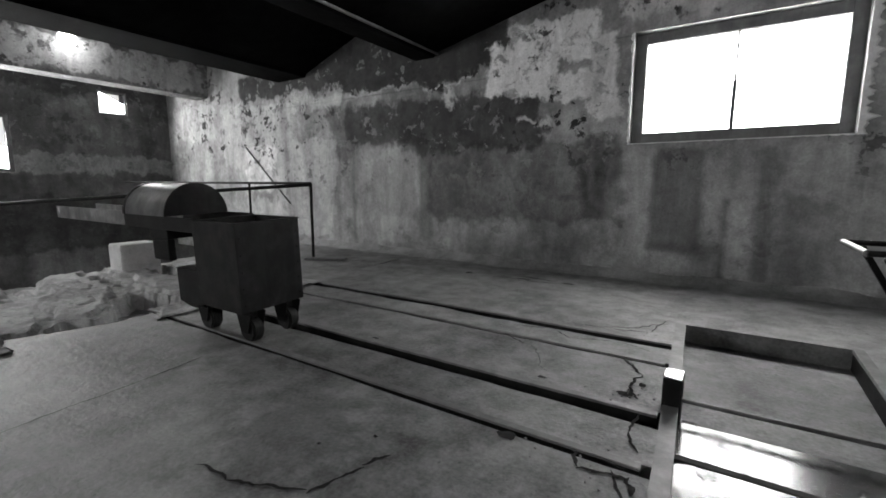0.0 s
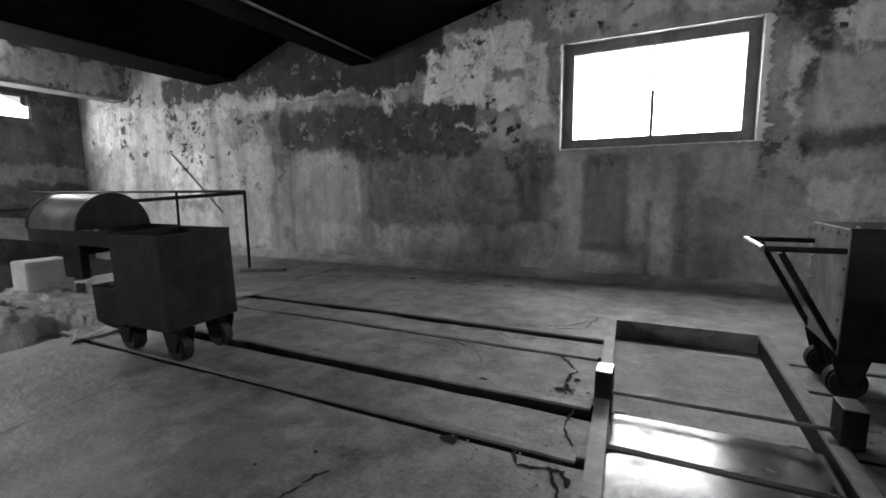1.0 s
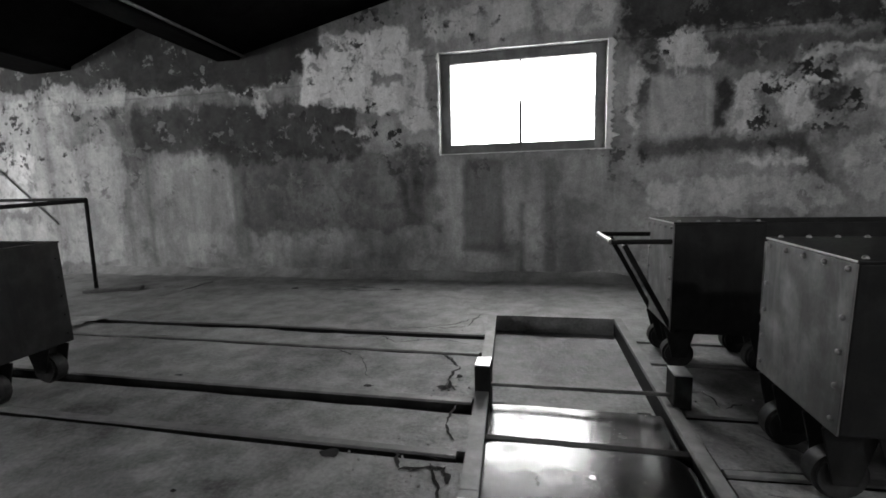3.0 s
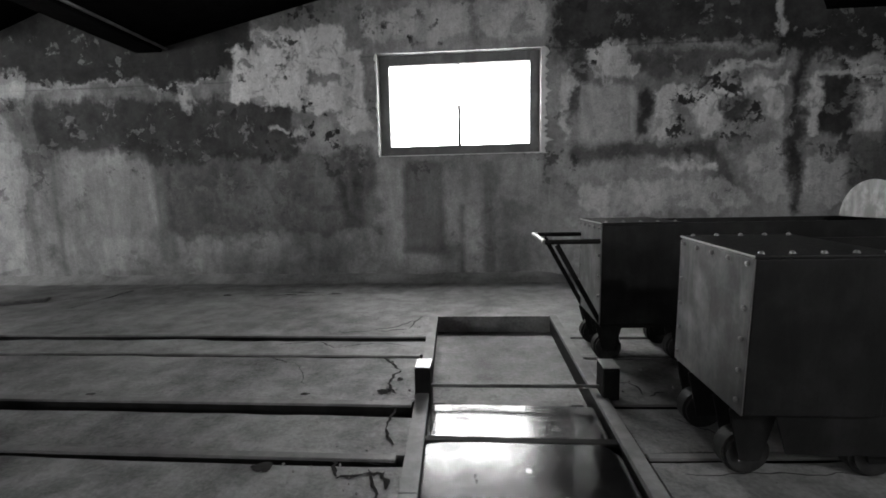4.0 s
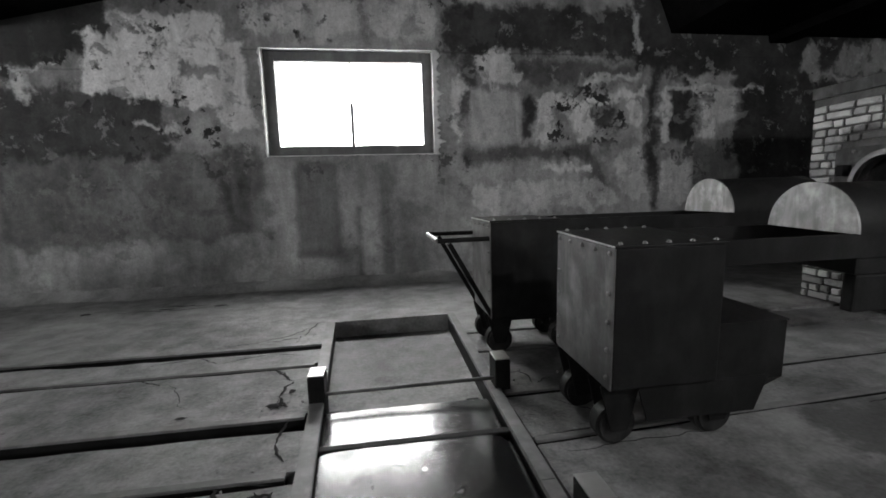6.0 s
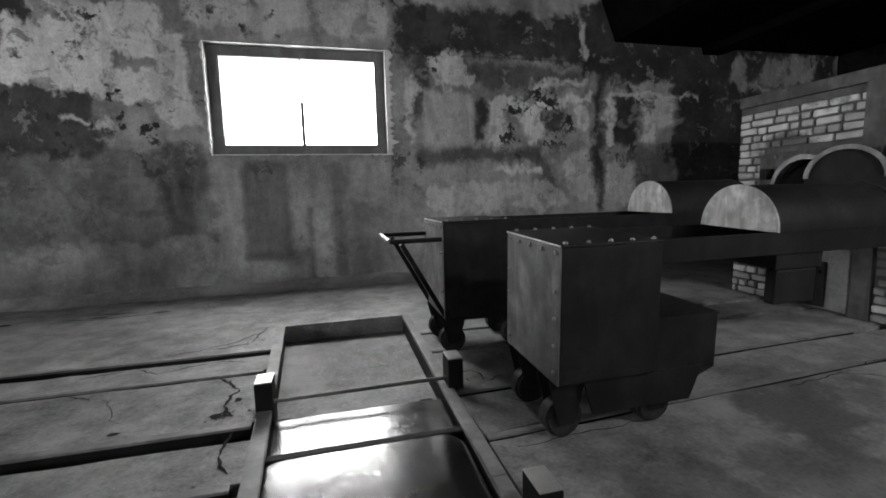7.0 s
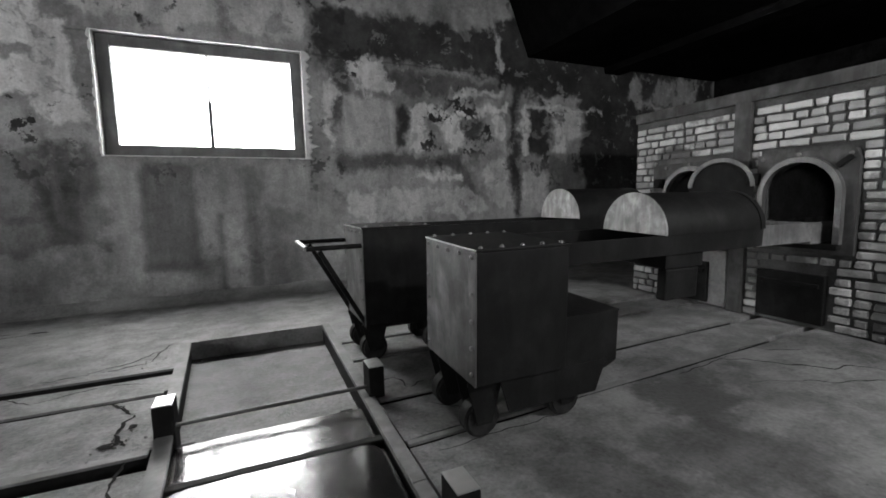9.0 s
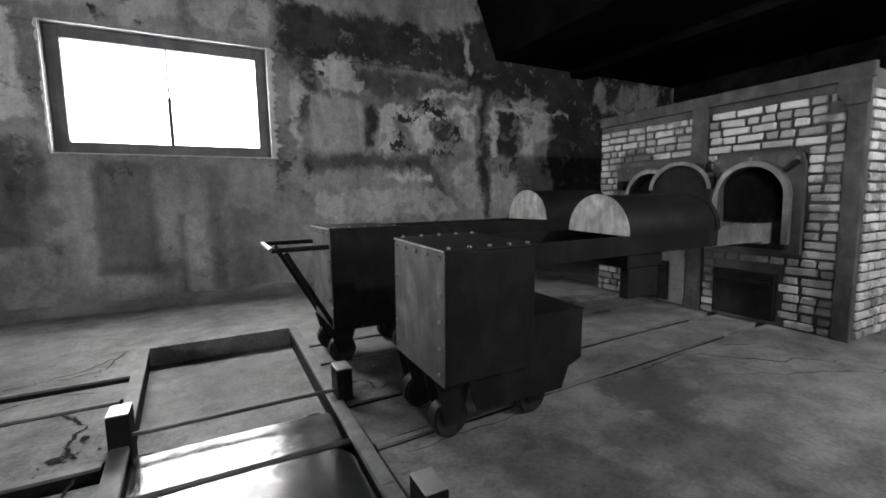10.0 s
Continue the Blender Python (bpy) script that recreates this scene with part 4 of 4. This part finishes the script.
crack_line(0.020, 0.02, 51.0, (-0.92, 0.84), (-0.73, 0.84), (-0.6, 0.89), (-0.42, 0.96), (-0.37, 1.08), (-0.35, 1.19), (-0.31, 1.31))
crack_line(0.024, 0.03, 52.0, (0.31, 2.96), (0.45, 2.76), (0.42, 2.56), (0.48, 2.42))
crack_line(0.018, 0.02, 53.0, (0.53, 2.26), (0.51, 2.05), (0.56, 1.9))
crack_line(0.026, 0.02, 54.0, (0.33, 1.77), (0.38, 1.67), (0.49, 1.68), (0.57, 1.71), (0.60, 1.6))
crack_line(0.016, 0.03, 55.0, (0.46, 4.08), (0.36, 3.65), (0.12, 3.56))
crack_line(0.012, 0.02, 56.0, (-0.6, 3.24), (-0.3, 3.32), (-0.1, 3.18), (0.2, 3.3), (0.45, 3.22))
crack_line(0.012, 0.03, 57.0, (3.48, 2.40), (4.1, 2.43), (4.83, 2.45))
crack_line(0.010, 0.03, 58.0, (3.44, 1.85), (4.0, 1.93), (4.58, 2.0))
crack_line(0.012, 0.03, 59.0, (1.70, 2.56), (1.85, 2.62), (1.9, 2.45), (2.0, 2.5))
for k, (a, b, w, wob) in enumerate((
        ((0.40, 2.86), (0.30, 2.98), 0.012, 0.03), ((0.5, 1.72), (0.62, 1.45), 0.011, 0.02), ((0.42, 1.78), (0.55, 1.76), 0.007, 0.02), ((0.05, 3.56), (0.46, 3.96), 0.012, 0.06), ((-0.2, 3.56), (0.05, 3.57), 0.008, 0.03),
        ((-0.5, 2.98), (-0.35, 2.86), 0.008, 0.03), ((-0.3, 2.86), (-0.05, 2.5), 0.004, 0.03), ((-3.42, 4.64), (-3.43, 5.1), 0.022, 0.02), ((-4.0, 4.62), (-3.7, 5.0), 0.012, 0.03),
        ((1.9, 2.2), (2.2, 1.95), 0.006, 0.05), ((1.78, 1.74), (2.5, 1.78), 0.006, 0.04), ((3.9, 1.9), (4.7, 1.3), 0.010, 0.1), ((4.2, 2.0), (4.6, 1.75), 0.007, 0.06),
        ((3.7, 1.6), (5.1, 0.9), 0.006, 0.1), ((2.9, 2.75), (3.4, 2.9), 0.012, 0.03), ((3.0, 2.6), (3.3, 2.62), 0.010, 0.02), ((-1.7, 4.9), (-0.7, 4.95), 0.012, 0.06), ((-1.4, 5.1), (-0.9, 5.05), 0.018, 0.04))):
    crack(a, b, w * 1.5, wob, k * 2.3)
for k, (sx, sy, rx, ry) in enumerate(((0.05, 1.72, 0.05, 0.03), (-0.04, 2.40, 0.03, 0.016), (-1.33, 2.36, 0.03, 0.012), (0.42, 2.45, 0.05, 0.025), (0.48, 2.62, 0.02, 0.03), (-2.0, 4.95, 0.05, 0.04),
                                      (-0.45, 1.38, 0.012, 0.010), (-0.62, 1.2, 0.01, 0.008), (1.8, 2.75, 0.02, 0.02), (1.82, 2.9, 0.02, 0.025), (-0.7, 5.0, 0.08, 0.02), (-1.25, 4.98, 0.1, 0.02))):
    spall(sx, sy, rx, ry, k * 1.9)
bm = bmesh.new()
for sx, sy, spread, count in ((0.42, 2.5, 0.10, 22), (0.42, 1.73, 0.12, 24), (-0.9, 5.0, 0.5, 26), (0.2, 3.6, 0.25, 14), (1.85, 2.75, 0.12, 12), (-2.0, 4.9, 0.3, 10), (3.0, 2.7, 0.4, 16)):
    for i in range(count):
        r = prng.uniform(0.003, 0.009)
        bmesh.ops.create_icosphere(bm, subdivisions=1, radius=r, matrix=pose(sx + prng.gauss(0, spread), sy + prng.gauss(0, min(spread, 0.12)), r * 0.4, prng.uniform(0, 90), prng.uniform(0, 90), prng.uniform(0, 90)) @ Matrix.Diagonal((1, prng.uniform(0.5, 1), prng.uniform(0.4, 0.8), 1)))
tagged(link("debris", bm, M_FLOOR), "small concrete crumbs scattered along the cracks", "debris", kind="stuff")
tagged(link("floor_plank", beam(bmesh.new(), (-4.6, 4.42, 0.02), (-4.05, 4.72, 0.02), 0.14, 0.035, 0.004), M_RAIL), "short dark plank lying at the railing foot", "plank")


# ---- furnace bricks ----
def brick_mesh(w, h, d=0.03):
    """A worn brick with a chipped face: corners drawn in unevenly."""
    bm = boxes((-0.004, d, -w / 2, w / 2, -h / 2, h / 2))
    bmesh.ops.bevel(bm, geom=[e for e in bm.edges if all(v.co.x < 0 for v in e.verts)] + [e for e in bm.edges if abs(e.verts[0].co.x - e.verts[1].co.x) > 0.02], offset=0.008, segments=1, affect="EDGES")
    for v in bm.verts:
        v.co.y += rng.uniform(-0.005, 0.005)
        v.co.z += rng.uniform(-0.004, 0.004)
        v.co.x += rng.uniform(-0.0025, 0.0025) if v.co.x < 0.01 else 0.0
    me = bpy.data.meshes.new("brick")
    bm.to_mesh(me)
    bm.free()
    me.materials.append(M_BRICK)
    return me


COURSE, LONG = 0.0735, 0.225
rng = random.Random(4)
meshes = {}
solid = [(cy - 0.37, cy + (0.335 if cy < 2.6 else 0.45), 0.62, 1.42) for cy, r in OVENS] + [(cy - 0.22, cy + 0.30, 0.0, 0.45) for cy, r in OVENS] + [(y - k, y + k, 0, 3) for y, k in POSTS] + [(2.735, 3.01, 0.0, 0.57), (FY0, FY0 + 0.2, FZ - 0.26, 3)]


def lay(place, lo, hi, solid):
    """Bricks of one face from lo to hi, left out where the iron stands, with place() giving the pose."""
    row = 0
    while (row + 1) * COURSE < FZ - 0.07:
        z = (row + 0.5) * COURSE
        y = lo - (LONG / 2 if row % 2 else 0)
        header = row % 2
        while y < hi:
            w = (LONG / 2 if rng.random() < (0.85 if header else 0.4) else LONG) * rng.uniform(0.92, 1.08)
            a, b = y + 0.010, y + w - 0.010
            y += w
            a = max(a, lo)
            b = min(b, hi)
            for s0, s1, t0, t1 in solid:
                if t0 < z + 0.03 and t1 > z - 0.03 and a < s1 and b > s0:
                    if a < s0 and s0 - a > b - s1:
                        b = s0 - 0.004
                    elif b > s1:
                        a = s1 + 0.004
                    else:
                        b = a
            if b - a < 0.04:
                continue
            key = (round((b - a) / 0.02), rng.randrange(4))
            if key not in meshes:
                meshes[key] = brick_mesh(max(0.03, key[0] * 0.02 - 0.004), COURSE - 0.017)
            o = new("brick", meshes[key])
            o.parent = fur
            o.matrix_local = place((a + b) / 2, z)
        row += 1


lay(lambda y, z: pose(0.0 + rng.uniform(-0.003, 0.004), y, z + rng.uniform(-0.004, 0.004), rng.uniform(-1.2, 1.2), 0, 0), FY0 + 0.135, FY1 - 0.01, solid)
lay(lambda s, z: pose(s, FY0 + 0.012 + rng.uniform(-0.003, 0.003), z, 0, 0, 90 + rng.uniform(-0.5, 0.5)), 0.06, 1.7, [])
